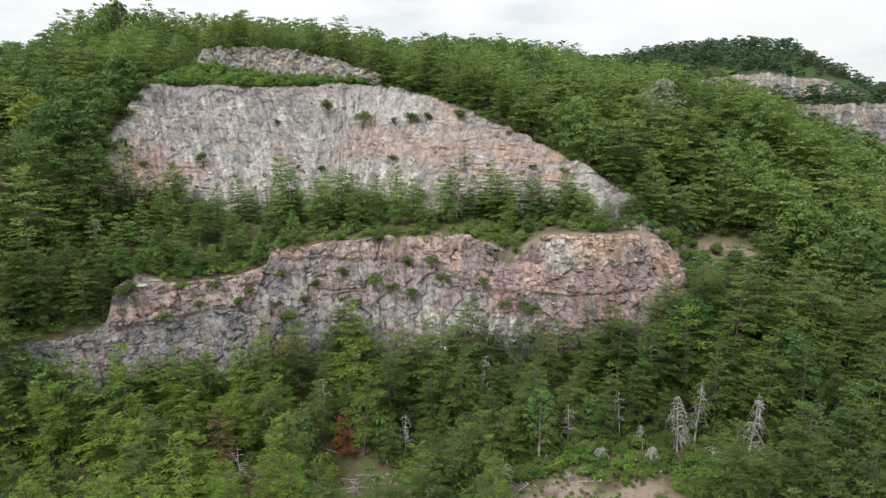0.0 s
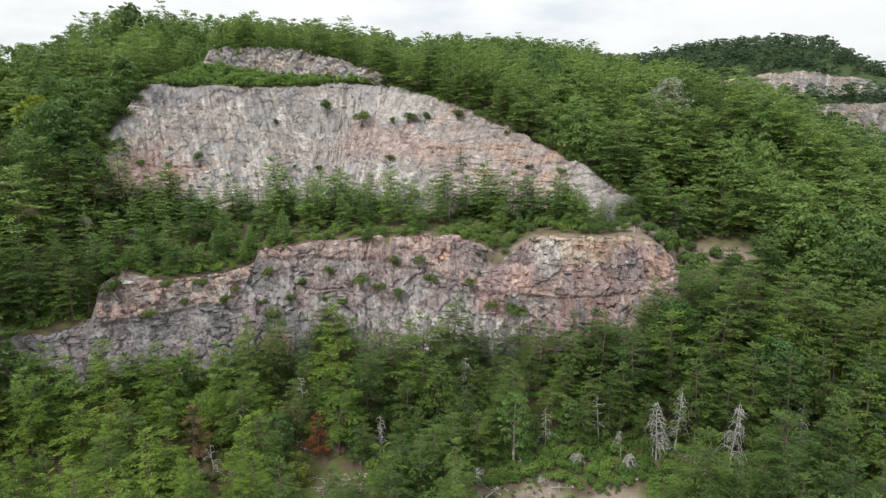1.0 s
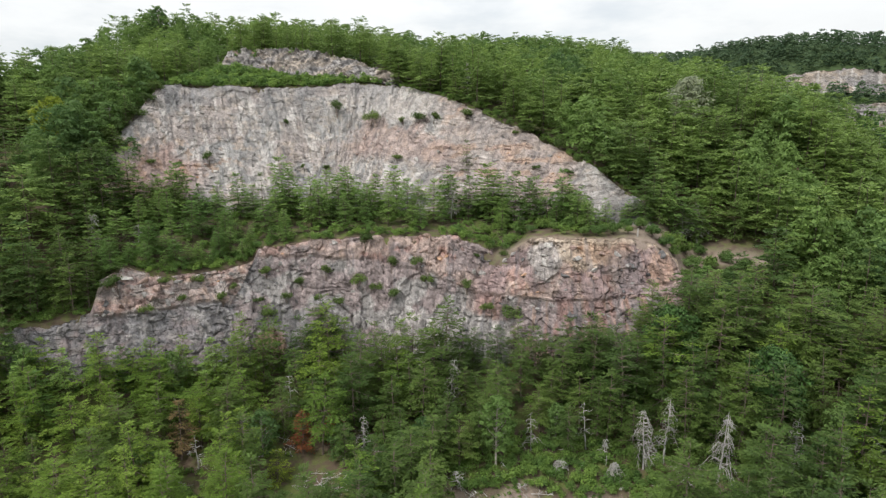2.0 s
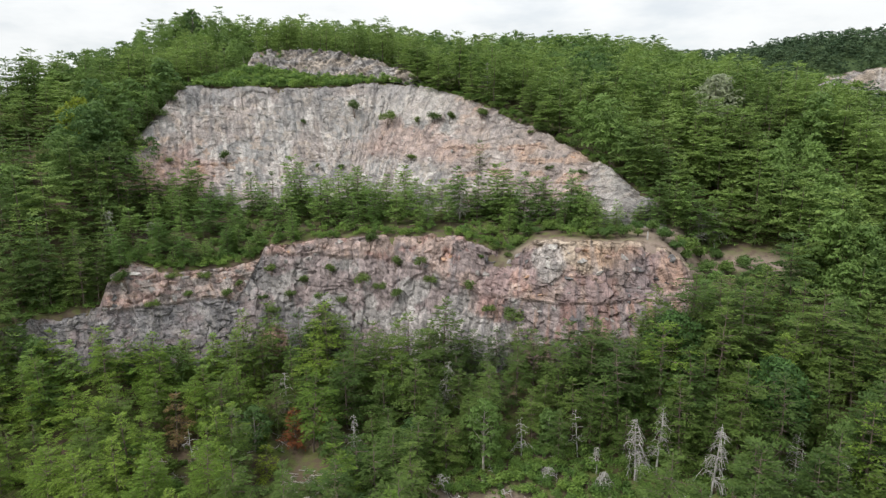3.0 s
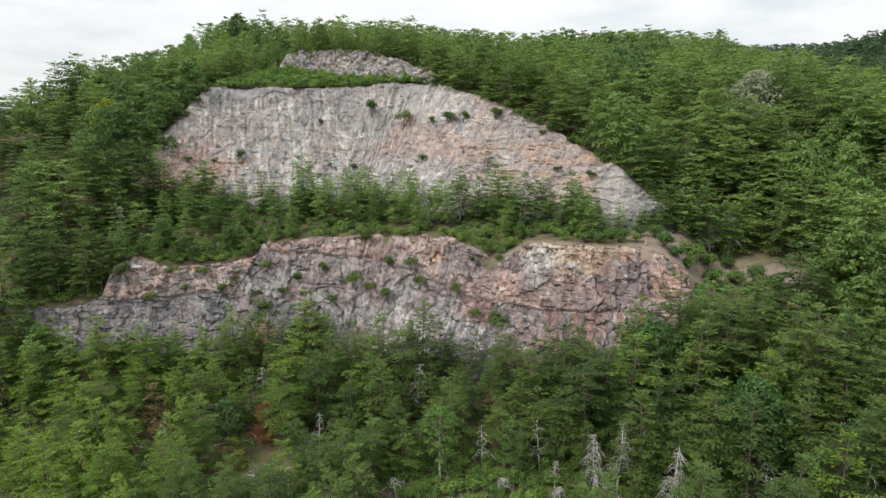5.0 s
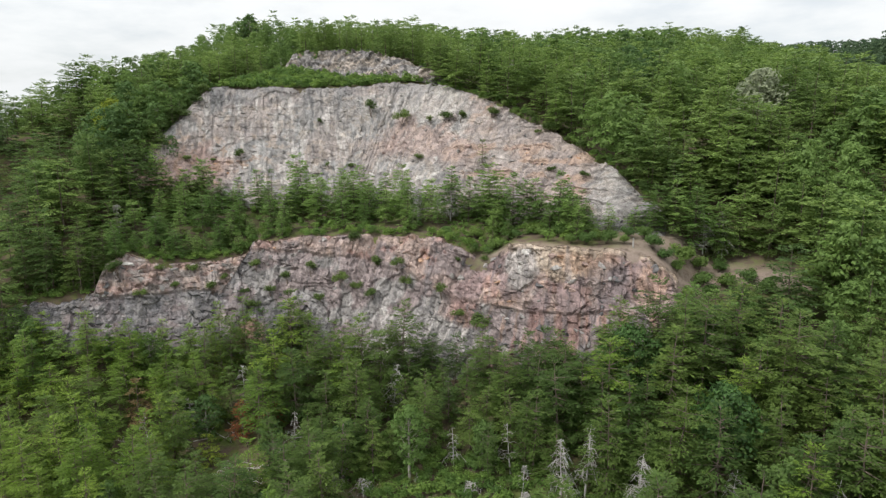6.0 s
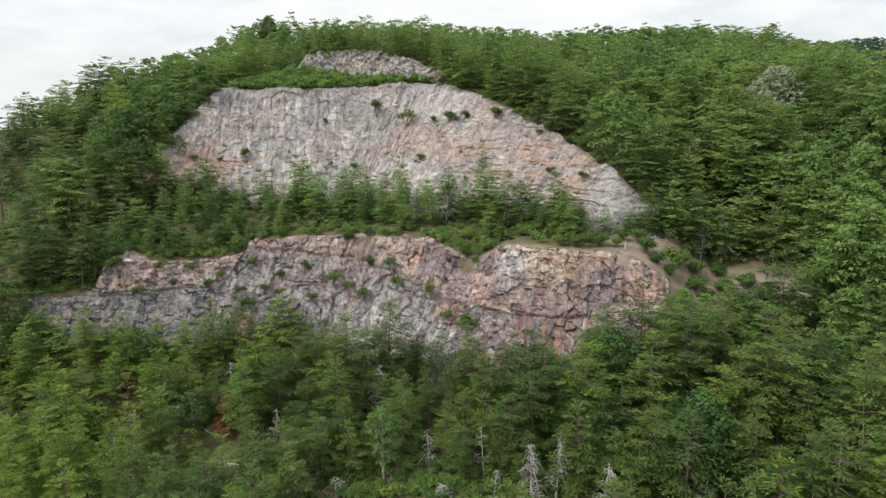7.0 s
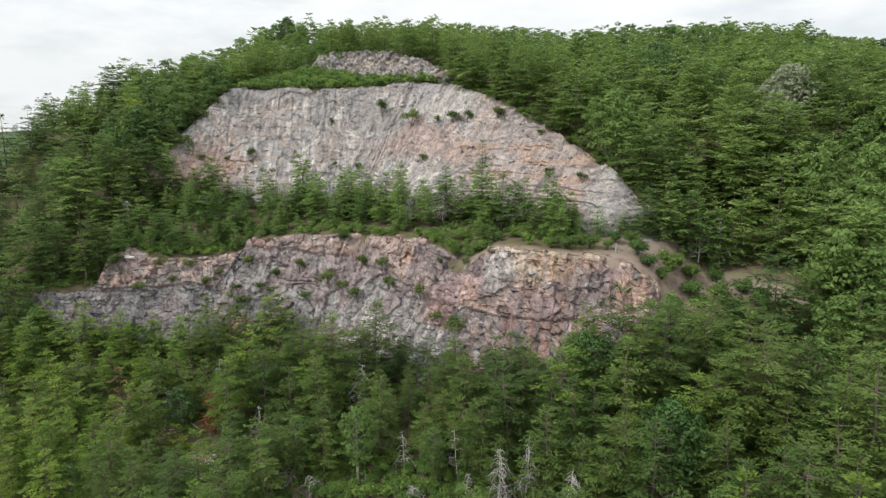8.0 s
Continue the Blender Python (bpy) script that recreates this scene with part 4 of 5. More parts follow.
# things that stand clear of the pines before them: x, y, clear width
CLEAR = ((12.6, 78.6, 2.2), (-13.2, 79.4, 1.9), (-28.6, 76.4, 1.6), (-14.8, 74.6, 2.0), (31.0, 79.6, 2.0), (33.6, 80.4, 1.6), (39.2, 77.0, 2.0), (24.2, 82.6, 1.6), (26.4, 80.6, 1.5), (17.0, 82.2, 1.5), (-5.0, 80.2, 1.5), (-8.6, 74.2, 2.4), (-25.5, 74.6, 1.2), (36.9, 93.2, 2.0), (47.5, 84.5, 2.0), (54.0, 165.0, 3.4))


def stands_clear(x, y):
    ok = np.ones(np.shape(x), bool)
    for cx, cy, r in CLEAR:
        ok &= np.hypot(x - cx, y - cy) > r
        ok &= np.hypot(x - cx - 1.4, y - cy + 2.6) > r + 1.0
        for near in (2.6, 5.2):
            ok &= (np.hypot(x - cx + near * cx / cy, y - cy + near) > r + 0.4) | (cy > 85)
    return ok


def front_keep(x, y):
    q = zone(x, y)
    return q["front"] & ~bare_ground(x, y) & stands_clear(x, y) & (abs(x) < 0.72 * y + 16) & (fbm(x / 7, y / 7, 77, 2) > 0.14)


PX, PY = scatter(rng, -62, 66, 60, 100, 3.75, front_keep)
order = np.argsort(PY + 0.12 * np.maximum(0, -PX) - 0.22 * np.maximum(0, PX))
for i in order[:330]:
    x, y = PX[i], PY[i]
    h = np.interp(x, [-40, 0, 20, 45, 70], [9.6, 9.8, 10.0, 11.8, 12.6]) * rng.uniform(0.66, 1.14)
    if y > 86:
        h *= np.interp(x, [-45, -33, -25, -18, 4, 7, 14, 18, 40], [0.66, 0.8, 0.95, 1.25, 1.25, 0.7, 0.7, 1.05, 1.15])
    # further left, more pines get the colour with sunlight painted in
    plant(sun_tinted_pines if rng.random() < np.interp(x, [-28, -14, 4, 40], [0.9, 0.36, 0.05, 0.08]) else pines, rng, x, y, h, 9.0)
discard(pines)
discard(sun_tinted_pines)
rest = order[330:]
mid_pines = [pine_shape(200 + i, 9.0, (3.1, 3.5, 2.8, 3.4, 3.1)[i], (0.1, 0.18, 0.08, 0.22, 0.14)[i], step=0.72, twig=0.33, blade=0.44, width=0.125, tilt=0.42, limbs=False, top_round=(0.5, 0.42, 0.62, 0.4, 0.48)[i]) for i in range(5)]


def slope_keep(x, y):
    q = zone(x, y)
    edge = np.interp(y, [100, 104, 111, 119, 128], [-50, -51.5, -53, -57, -58])
    side = ((x < -47.5) & (y < 100) | (x < edge) | (x > 36.5)) & ~q["front"]
    back = (y > np.interp(x, UX, UCY) + 0.7) & ~q["ledge"] & ~q["third"]
    return stands_clear(x, y) & ((side | back) & ~(q["bench"] & (x > -47.5)) & ~q["face"] & ~q["road"]) & (abs(x - 0.0) < 0.78 * y + 22) & (fbm(x / 8, y / 8, 79, 2) > np.where(q["bench"], 0.37, 0.14))


SX, SY = scatter(rng, -125, 36, 66, 185, 4.3, slope_keep)
RX, RY = scatter(rng, 36, 98, 66, 185, 4.2, slope_keep)
SX, SY = np.concatenate([SX, RX]), np.concatenate([SY, RY])
WX, WY = scatter(rng, -60, -44, 101, 113, 2.1, lambda x, y: (y < np.interp(x, UBX, UBY) - 0.4) & (y > np.interp(x, UBX, UBY) - 6.5))
SX, SY = np.concatenate([SX, PX[rest], WX]), np.concatenate([SY, PY[rest], WY])
foot = np.arange(len(SX)) >= len(SX) - len(WX)
broad = ~zone(SX, SY)["bench"] & (fbm(SX / 16, SY / 16, 91, 2) > np.interp(SX, [-110, -80, -50, 30, 60, 90], [0.42, 0.50, 0.64, 0.62, 0.60, 0.54]))
SH = np.interp(SY, [70, 100, 110, 130, 150, 185], [11.5, 11, 10.5, 11, 11, 11]) * rng.uniform(0.55, 1.2, len(SX))
SH = np.where((SY < 101) & (SX > -48) & (SX < 42), SH * np.interp(SX, [-45, -33, -25, -18, 4, 7, 14, 18, 40], [0.66, 0.8, 1.0, 1.3, 1.3, 0.75, 0.75, 1.1, 1.2]), SH)
SH = np.where((SX > 40) & (SY < 150), SH * 1.15, SH)
SH = np.where((SY > 158) & (SX < 10), SH * np.interp(SX, [-82, -70, -12, 10], [0.85, 0.74, 0.8, 1]), SH)
SH = np.where(SX < -78, SH * 0.86, SH)
SH = np.where((SX > 37) & (SX < 60) & (SY > 92) & (SY < 108), SH * np.interp(SY, [92, 97, 110], [0.95, 0.8, 0.55]), SH)
SH = np.where(foot, rng.uniform(5.0, 8.0, len(SX)) + 4.0 * smooth(-50, -56, SX), SH)
SH = np.where(~foot & (SX > -46) & (SX < -35) & (SY > 101) & (SY < 118), SH * 0.55, SH)
SH = np.where(foot & (SX > -47), SH * 0.5, SH)
tone = np.clip(0.24 + 1.0 * rng.random(len(SX)) - 0.10 * smooth(-50, -64, SX) - 0.12 * smooth(112, 104, SY) - 0.35 * smooth(0, 20, SX) * smooth(112, 100, SY) + 0.3 * smooth(112, 135, SY) + 0.6 * (fbm(SX / 20, SY / 20, 95, 2) - 0.5), 0, 1)
p, b = ~broad, broad
far_pines = [pine_shape(400 + i, 9.0, (2.9, 3.3, 2.7)[i], 0.2, step=0.90, twig=0.56, blade=0.75, width=0.20, tilt=0.42, limbs=False, top_round=0.42) for i in range(3)]
fine_pines = [pine_shape(220 + i, 9.0, (3.0, 3.5, 2.8, 3.3)[i], (0.1, 0.18, 0.06, 0.14)[i], step=0.92, twig=0.28, blade=0.40, width=0.095, tilt=0.42, limbs=False, top_round=(0.62, 0.5, 0.75, 0.55)[i]) for i in range(4)]
mid_broad = [broadleaf_shape(300 + i, 9.0, (2.7, 3.1, 2.5)[i], 26, 50, 0.42, 0.1, False) for i in range(3)]
fine_broad = [broadleaf_shape(310 + i, 9.0, (2.7, 3.1, 2.5)[i], 32, 60, 0.36, 0.1, False) for i in range(3)]
near = SY < 108
for name, shapes, mask, material, label in (
        ("near_pine_woods", fine_pines, p & near, PINE_FAR, "feathery pines crowding the lower slopes"),
        ("upper_pine_woods", far_pines, p & (SY > 166), PINE_FAR, "pine woods above the upper quarry face"),
        ("pine_woods", mid_pines, p & ~near & (SY <= 166), PINE_FAR, "pines covering the quarry benches and slopes"),
        ("near_broadleaf_woods", fine_broad, b & near, LEAF_FAR, "leafy broadleaf trees among the lower pines"),
        ("broadleaf_woods", mid_broad, b & ~near, LEAF_FAR, "leafy broadleaf trees among the slope pines")):
    woods(name, shapes, 1, rng, SX[mask], SY[mask], SH[mask], 9.0, material, label, tone=tone[mask])
woods("pine_woods_trunks", mid_pines, 0, rng, SX[p], SY[p], SH[p], 9.0, BARK, "brown trunks of the pines on the slopes", category="trunks")

# -- the pines of the bench between the two faces --
bench_models = [tree_thing("bench_pine", pine_shape(240 + i, 9.0, (3.0, 3.4, 2.8, 3.2)[i], (0.08, 0.16, 0.05, 0.22)[i], step=0.66, twig=0.33, blade=0.46, width=0.12, tilt=0.45, top_round=(0.55, 0.45, 0.65, 0.42)[i]), BARK, PINE_BENCH, "green pine on the quarry bench between the rock faces", "pine tree", "pines on the quarry bench") for i in range(4)]


def bench_keep(x, y):
    return zone(x, y)["bench"] & ~zone(x, y)["road"] & stands_clear(x, y) & (x < 36) & (y - np.interp(x, LX, LCY) > np.where(x < -24, 0.8, 3.2)) & (fbm(x / 6, y / 6, 83, 2) > 0.30)


for x, y in zip(*scatter(rng, -48, 36, 88, 127, 3.6, bench_keep)):
    deep = y - np.interp(x, LX, LCY)
    plant(bench_models, rng, x, y, rng.uniform(0.45, 1.3) * np.interp(deep, [1, 4, 9, 15], [3.2, 5.0, 7.6, 8.4]) * np.interp(x, [-48, -42, -30, 24, 33], [0.9, 0.75, 1.0, 0.95, 0.6]), 9.0)
for x, y in zip(*scatter(rng, -45, -24, 91, 112, 2.5, lambda x, y: (y - np.interp(x, LX, LCY) > 0.5) & (y - np.interp(x, LX, LCY) < 7.0) & (fbm(x / 4, y / 4, 85, 2) > 0.26))):
    plant(bench_models, rng, x, y, rng.uniform(2.8, 6.2), 9.0)
discard(bench_models)

# -- the hilltop and far woods --
far_broad = [broadleaf_shape(500 + i, 9.0, 3.0, 18, 20, 0.8, 0.1, False) for i in range(3)]
TX, TY = scatter(rng, -190, 130, 185, 400, 5.0, lambda x, y: (abs(x) < 0.74 * y + 20) & (x > -150) & (y < np.interp(x, [-100, -20, 40, 130], [252, 275, 345, 345])))
TB = fbm(TX / 22, TY / 22, 191, 2) > np.interp(TX, [-120, -60, 0, 60], [0.42, 0.55, 0.6, 0.5])
TH = rng.uniform(6.0, 10.0, len(TX)) * (0.62 + 0.8 * fbm(TX / 11, TY / 11, 197, 2))
TH = TH * np.where(TY < 268, np.interp(TX, [-82, -70, -12, 12], [0.92, 0.9, 0.9, 1.0]), 1)
tt = np.clip(0.82 + 0.6 * (rng.random(len(TX)) - 0.5) + 2.0 * (fbm(TX / 28, TY / 28, 195, 2) - 0.5), 0.05, 1.35)
woods("hilltop_pine_woods", far_pines, 1, rng, TX[~TB], TY[~TB], TH[~TB], 9.0, PINE_FAR, "pine woods over the hilltop", tone=tt[~TB])
woods("hilltop_broadleaf_woods", far_broad, 1, rng, TX[TB], TY[TB], TH[TB], 9.0, LEAF_FAR, "broadleaf woods over the hilltop", tone=tt[TB])


def far_keep(x, y):
    s, r = 0.454 * x + 0.891 * y, 0.891 * x - 0.454 * y
    cut = (r > -86) & (r < 62) & (s > 577) & (s < 597) | (r > -52) & (r < 130) & (s > 538) & (s < 556)
    return ~cut & (x > 0.02 * y - 40) & (x < 0.80 * y) & (s > 500) & ((s < 668) | (y > 640))


FX, FY = scatter(rng, -20, 400, 430, 712, 6.6, far_keep)
distant = [broadleaf_shape(600 + i, 9.0, 3.2, 11, 12, 1.1, 0.05, False) for i in range(3)]
# far trees carry their haze in the leaf colour
woods("distant_woods", distant, 1, rng, FX, FY, rng.uniform(8, 13, len(FX)), 9.0, LEAF_HAZED, "dark haze-tinted woods on the distant hill and ridge", squash=(1.1, 1.5))
VX, VY = scatter(rng, 92, 300, 150, 430, 7.0, lambda x, y: (x < 0.74 * y + 16) & (x > 94 + 0.1 * (y - 150)))
woods("valley_woods", distant, 1, rng, VX, VY, rng.uniform(6, 10, len(VX)), 9.0, LEAF_FAR, "broadleaf woods in the valley behind the slope", squash=(1.0, 1.4))

# ---- single trees that stand out ----
rng = np.random.default_rng(41)


def single(name, shape, bark_material, leaf_material, label, category, x, y, height, model=9.0, z=None, group=""):
    ob = tree_thing(name, shape, bark_material, leaf_material, label, category, group)
    m = Matrix.Translation((x, y, (float(land(x, y)) if z is None else z) - 0.15))
    k = height / model
    ob.matrix_basis = m @ Matrix.Diagonal((k, k, k, 1))
    return ob


DARKLEAF = foliage("dark_clumped_needles", (0.070, 0.145, 0.046), (0.085, 0.170, 0.055), "object", 0.45)
FRESH = foliage("fresh_green_leaves", (0.125, 0.215, 0.060), (0.145, 0.240, 0.068), "object")
LIME = foliage("yellow_green_needles", (0.20, 0.27, 0.035), (0.24, 0.30, 0.04), "object")
single("round_pine", broadleaf_shape(801, 9.0, 3.2, 44, 90, 0.30, 0.2), BARK, DARKLEAF, "rounded dark green pine with dense clumped needles below the cliff", "pine tree", 36.9, 93.2, 11.5)
single("round_pine", broadleaf_shape(802, 9.0, 2.9, 42, 50, 0.38, 0.3), BARK, DARKLEAF, "blue-green clumped pine on the wooded slope", "pine tree", 47.5, 84.5, 12.0)
single("slender_tree", broadleaf_shape(803, 10.5, 2.0, 40, 46, 0.36, 0.3), BARK_PALE, FRESH, "slender fresh green broadleaf tree with pale trunk by the rubble", "broadleaf tree", 12.6, 78.6, 10.8, 10.5)
single("red_pine", pine_shape(804, 5.8, 2.0, 0.18), BARK, RED_NEEDLES, "dead pine with rust-red needles among green pines", "dead pine", -13.2, 79.4, 6.0, 5.8)
single("red_pine", pine_shape(805, 3.0, 1.1, 0.1), BARK, RED_NEEDLES, "small dead pine with rust-red needles on the slope", "dead pine", -9.2, 81.5, 4.2, 3.0)
single("tan_pine", pine_shape(806, 7.0, 1.9, 0.2), BARK, TAN_NEEDLES, "drying pine with tan needles among green pines", "dead pine", -28.6, 76.4, 8.2, 7.0)
single("lime_pine", pine_shape(807, 4.5, 2.3, 0.05), BARK, LIME, "low spreading yellow-green young pine by the brush", "pine tree", -14.8, 74.6, 4.4, 4.5)
single("blossom_tree", broadleaf_shape(808, 9.0, 3.8, 46, 36, 0.55, 0.2), BARK_PALE, BLOSSOM, "broadleaf tree covered in pale cream blossom in the woods", "broadleaf tree", 54.0, 165.0, 12.5)
single("bright_tree", broadleaf_shape(809, 9.0, 2.9, 30, 36, 0.55, 0.2), BARK_PALE, LIME, "bright yellow-green broadleaf tree on the wooded slope", "broadleaf tree", -70.5, 114.5, 10.5)
single("tall_tree", broadleaf_shape(810, 9.0, 2.4, 34, 36, 0.55, 0.2), BARK_PALE, LEAF, "tall broadleaf tree on the hilltop edge", "broadleaf tree", -87.5, 183, 10.5)
single("tall_tree", broadleaf_shape(811, 9.0, 2.6, 34, 36, 0.55, 0.2), BARK_PALE, LEAF, "tall broadleaf tree on the hilltop edge", "broadleaf tree", -91.5, 187, 9.5)
single("bench_pine", pine_shape(812, 9.0, 1.8, 0.08, top_round=0.95), BARK, PINE, "dark pointed pine on the quarry bench", "pine tree", -30.5, 112.5, 10.5)
single("bench_pine", pine_shape(813, 8.0, 1.7, 0.05), BARK, PINE, "slim pine rooted on the rock face", "pine tree", 4.2, 131.6, 8.0, 8.0)
single("face_pine", pine_shape(814, 6.0, 1.9, 0.05), BARK, PINE, "young pine at the foot of the lower cliff", "pine tree", 15.2, 99.6, 7.0, 6.0)

foot_pine = tree_thing("foot_pine", pine_shape(818, 9.0, 3.2, 0.08, step=0.68, twig=0.3, blade=0.42, width=0.11, tilt=0.4, top_round=0.6), BARK, PINE_BENCH, "bushy green pine beside the quarry rock face", "pine tree", "pines about the rock faces")
for x, y, h in ((42.0, 101.5, 8.0), (44.2, 104.0, 8.5), (41.0, 99.0, 8.0), (46.5, 106.5, 7.0), (43.4, 108.4, 5.5), (48.5, 103.0, 8.0), (51.5, 107.0, 6.5), (-40.0, 115.5, 6.5), (-43.0, 113.5, 6.0), (-37.0, 117.0, 8.0), (-34.0, 116.5, 6.5), (-46.0, 111.0, 6.5), (-27.5, 118.0, 8.8), (-48.8, 110.0, 7.0), (-61.5, 118.0, 7.0), (-60.6, 123.0, 6.0), (-62.5, 113.0, 8.0), (-60.2, 127.5, 5.0), (-58.8, 114.0, 7.5), (-57.4, 109.5, 8.5), (-59.6, 119.5, 6.5), (14.0, 118.0, 9.5), (18.0, 119.0, 8.0), (22.0, 117.5, 9.5), (25.5, 118.5, 6.5), (10.0, 119.0, 8.5), (30.0, 118.8, 4.6), (34.0, 119.6, 4.2), (37.0, 120.2, 5.8), (39.8, 121.5, 8.5), (43.0, 123.0, 9.5), (46.5, 124.5, 9.0), (50.0, 125.5, 9.0), (5.5, 120.0, 8.0), (28.0, 115.5, 3.4), (-50.0, 76.5, 7.0), (-46.0, 79.0, 7.0), (-43.0, 81.0, 6.5), (-54.0, 74.0, 8.0), (-40.0, 82.5, 6.5), (-36.5, 84.2, 6.2), (-33.0, 86.0, 6.4), (-47.5, 75.0, 8.5), (-57.0, 73.0, 8.0), (-51.5, 78.6, 4.6), (-29.5, 88.0, 6.8)):
    plant([foot_pine], rng, x, y, h, 9.0)
discard([foot_pine])
edge_pine = tree_thing("edge_pine", pine_shape(816, 9.0, 3.0, 0.12, top_round=0.6), BARK, PINE, "green pine at the edge of the low grey cliff", "pine tree", "pines along the cliff edge")
for x, y, h in ((-47.2, 86.8, 7.0), (-49.0, 85.8, 9.0), (-51.5, 85.4, 8.0), (-54.0, 83.6, 9.5), (-57.5, 82.6, 8.5), (-61.0, 81.0, 9.5), (-48.6, 90.5, 8.5), (-52.5, 89.0, 10.0), (-56.5, 87.0, 9.0)):
    plant([edge_pine], rng, x, y, h, 9.0)
discard([edge_pine])

# broadleaf trees of the near slope, one by one
leafy = [tree_thing("broadleaf_tree", broadleaf_shape(830 + i, 9.0, (2.4, 2.8, 2.2)[i], 40, 40, 0.40, 0.15), BARK_PALE, LEAF, "bright green broadleaf tree among the pines", "broadleaf tree", "broadleaf trees below the quarry") for i in range(3)]
BXS, BYS = scatter(np.random.default_rng(43), -60, 70, 62, 100, 9.0, lambda x, y: front_keep(x, y) & ((x < 26) & (y < 88) | (x > 46)))
for x, y in zip(BXS, BYS):
    plant(leafy, rng, x, y, rng.uniform(4.5, 8.0) + 2.0 * (x > 40), 9.0)
discard(leafy)

# ---- shrubs ----
BUSH = foliage("shrub_leaves", (0.09, 0.165, 0.05), (0.18, 0.27, 0.07), "object")
BUSH_FAR = foliage("shrub_leaves_joined", (0.10, 0.185, 0.05), (0.20, 0.31, 0.072), "tone")
FACE_BUSH = foliage("dark_shrub_leaves", (0.075, 0.125, 0.036), (0.150, 0.215, 0.062), "object")
bushes = [tree_thing("shrub", bush_shape(850 + i, 1.0, 760, 0.13, (1.1, 1.5, 0.9)[i]), BARK, FACE_BUSH, "green shrub growing from a crack in the rock face", "shrub", "shrubs on the rock faces", "stem", "leaves") for i in range(3)]
FACE_SHRUBS = [
    ("cliff_upper", ((-60.0, 0.05, 2.0), (-59.6, 0.3, 1.7), (-59.0, 0.1, 1.9), (-58.3, 0.05, 1.5), (-57.8, 0.02, 1.6), (-60.0, 0.5, 2.2), (-59.6, 0.7, 2.4), (-58.9, 0.45, 1.4), (1.0, 0.0, 0.9), (5.2, 0.0, 1.1), (7.4, 0.02, 0.8), (11.5, 0.0, 1.2), (13.2, 0.0, 0.9), (16.0, 0.0, 1.3), (19.4, 0.0, 1.0), (22.5, 0.0, 1.4), (26.0, 0.0, 0.9), (29.0, 0.0, 1.2), (31.5, 0.0, 1.5), (34.0, 0.02, 1.4), (-24.7, 0.30, 1.7), (-17.2, 0.36, 2.0), (-9.9, 0.34, 0.9), (-6.9, 0.29, 1.6), (-3.8, 0.26, 1.2), (3.3, 0.15, 1.5), (-44.9, 0.66, 1.3), (-53, 0.66, 0.9), (-49.7, 0.65, 0.6), (-34.3, 0.34, 0.8), (-24.3, 0.71, 0.9), (-28.5, 0.71, 0.7), (-10.4, 0.63, 1.0), (9.4, 0.06, 0.9), (14, 0.1, 0.8), (18, 0.45, 0.8), (24, 0.35, 0.9))),
    ("cliff_lower", ((-25.6, 0.27, 1.6), (-11.0, 0.12, 1.8), (-11.4, 0.41, 1.9), (-20.1, 0.41, 1.3), (-29.9, 0.27, 1.0), (-34.4, 0.11, 1.3), (-43.5, 0.27, 1.8), (-38.5, 0.10, 1.2), (-1.9, 0.27, 1.7), (0, 0.38, 1.5), (6.7, 0.43, 1.4), (7.8, 0.11, 0.8), (-26.1, 0.49, 1.0), (-13.5, 0.55, 1.4), (12.4, 0.02, 1.2), (10.5, 0.0, 1.3), (-36, 0.3, 1.1), (-16.5, 0.33, 1.4), (-6.2, 0.3, 1.7), (-5, 0.5, 1.5), (-22, 0.5, 1.4), (-24.5, 0.62, 1.6), (-31, 0.38, 1.4), (-40, 0.42, 1.5), (10.2, 0.55, 1.5), (13.5, 0.6, 2.0), (-8, 0.45, 1.4))),
]
for face, spots in FACE_SHRUBS:
    for x, v, size in spots:
        place, out = on_face(face, x, v)
        plant(bushes, rng, place.x + out.x * 0.1, place.y + out.y * 0.1, size * (1.6 if face == "cliff_upper" else 1.25), 1.25, 0.2, 0.1, place.z)
discard(bushes)
bench_bushes = [tree_thing("bush", bush_shape(860 + i, 1.0, 1100, 0.15, 1.0), BARK, BUSH, "round green bush on the gravel bench above the cliff", "bush", "bushes along the bench", "stem", "leaves") for i in range(2)]
for x, y, size in ((25.5, 110.2, 1.5), (27.7, 110.8, 1.7), (30.7, 112.2, 1.9), (33.2, 113.2, 1.3), (37.3, 114.0, 2.0), (41.8, 117.0, 2.4), (44.5, 116.0, 2.2), (21, 111.5, 1.4), (17, 111.3, 1.2), (13, 110.6, 1.5), (5, 112.3, 1.3), (47, 121, 1.8), (39.2, 112.8, 1.5), (41.0, 113.6, 1.6), (43.4, 112.4, 1.9), (46.0, 115.2, 1.7), (44.2, 119.2, 1.8), (48.2, 117.4, 2.0), (51.0, 119.4, 1.8), (53.5, 117.0, 2.2), (50.0, 114.0, 2.0), (23.0, 113.2, 1.7), (18.5, 113.6, 1.6), (15.0, 113.0, 1.9), (9.0, 113.4, 1.6), (33.5, 116.2, 1.6), (28.8, 113.4, 1.5), (36.0, 117.0, 1.8)):
    plant(bench_bushes, rng, x, y, size * 1.3, 1.3)
discard(bench_bushes)
low = [bush_shape(870 + i, 1.0, 150, 0.26, (0.8, 1.1, 0.6, 0.9)[i]) for i in range(4)]
fine_low = [bush_shape(875 + i, 1.0, 260, 0.18, (0.9, 1.2, 0.7, 1.0)[i]) for i in range(4)]


def ledge_keep(x, y):
    return zone(x, y)["ledge"] & (fbm(x / 4, y / 4, 211, 2) > 0.3)


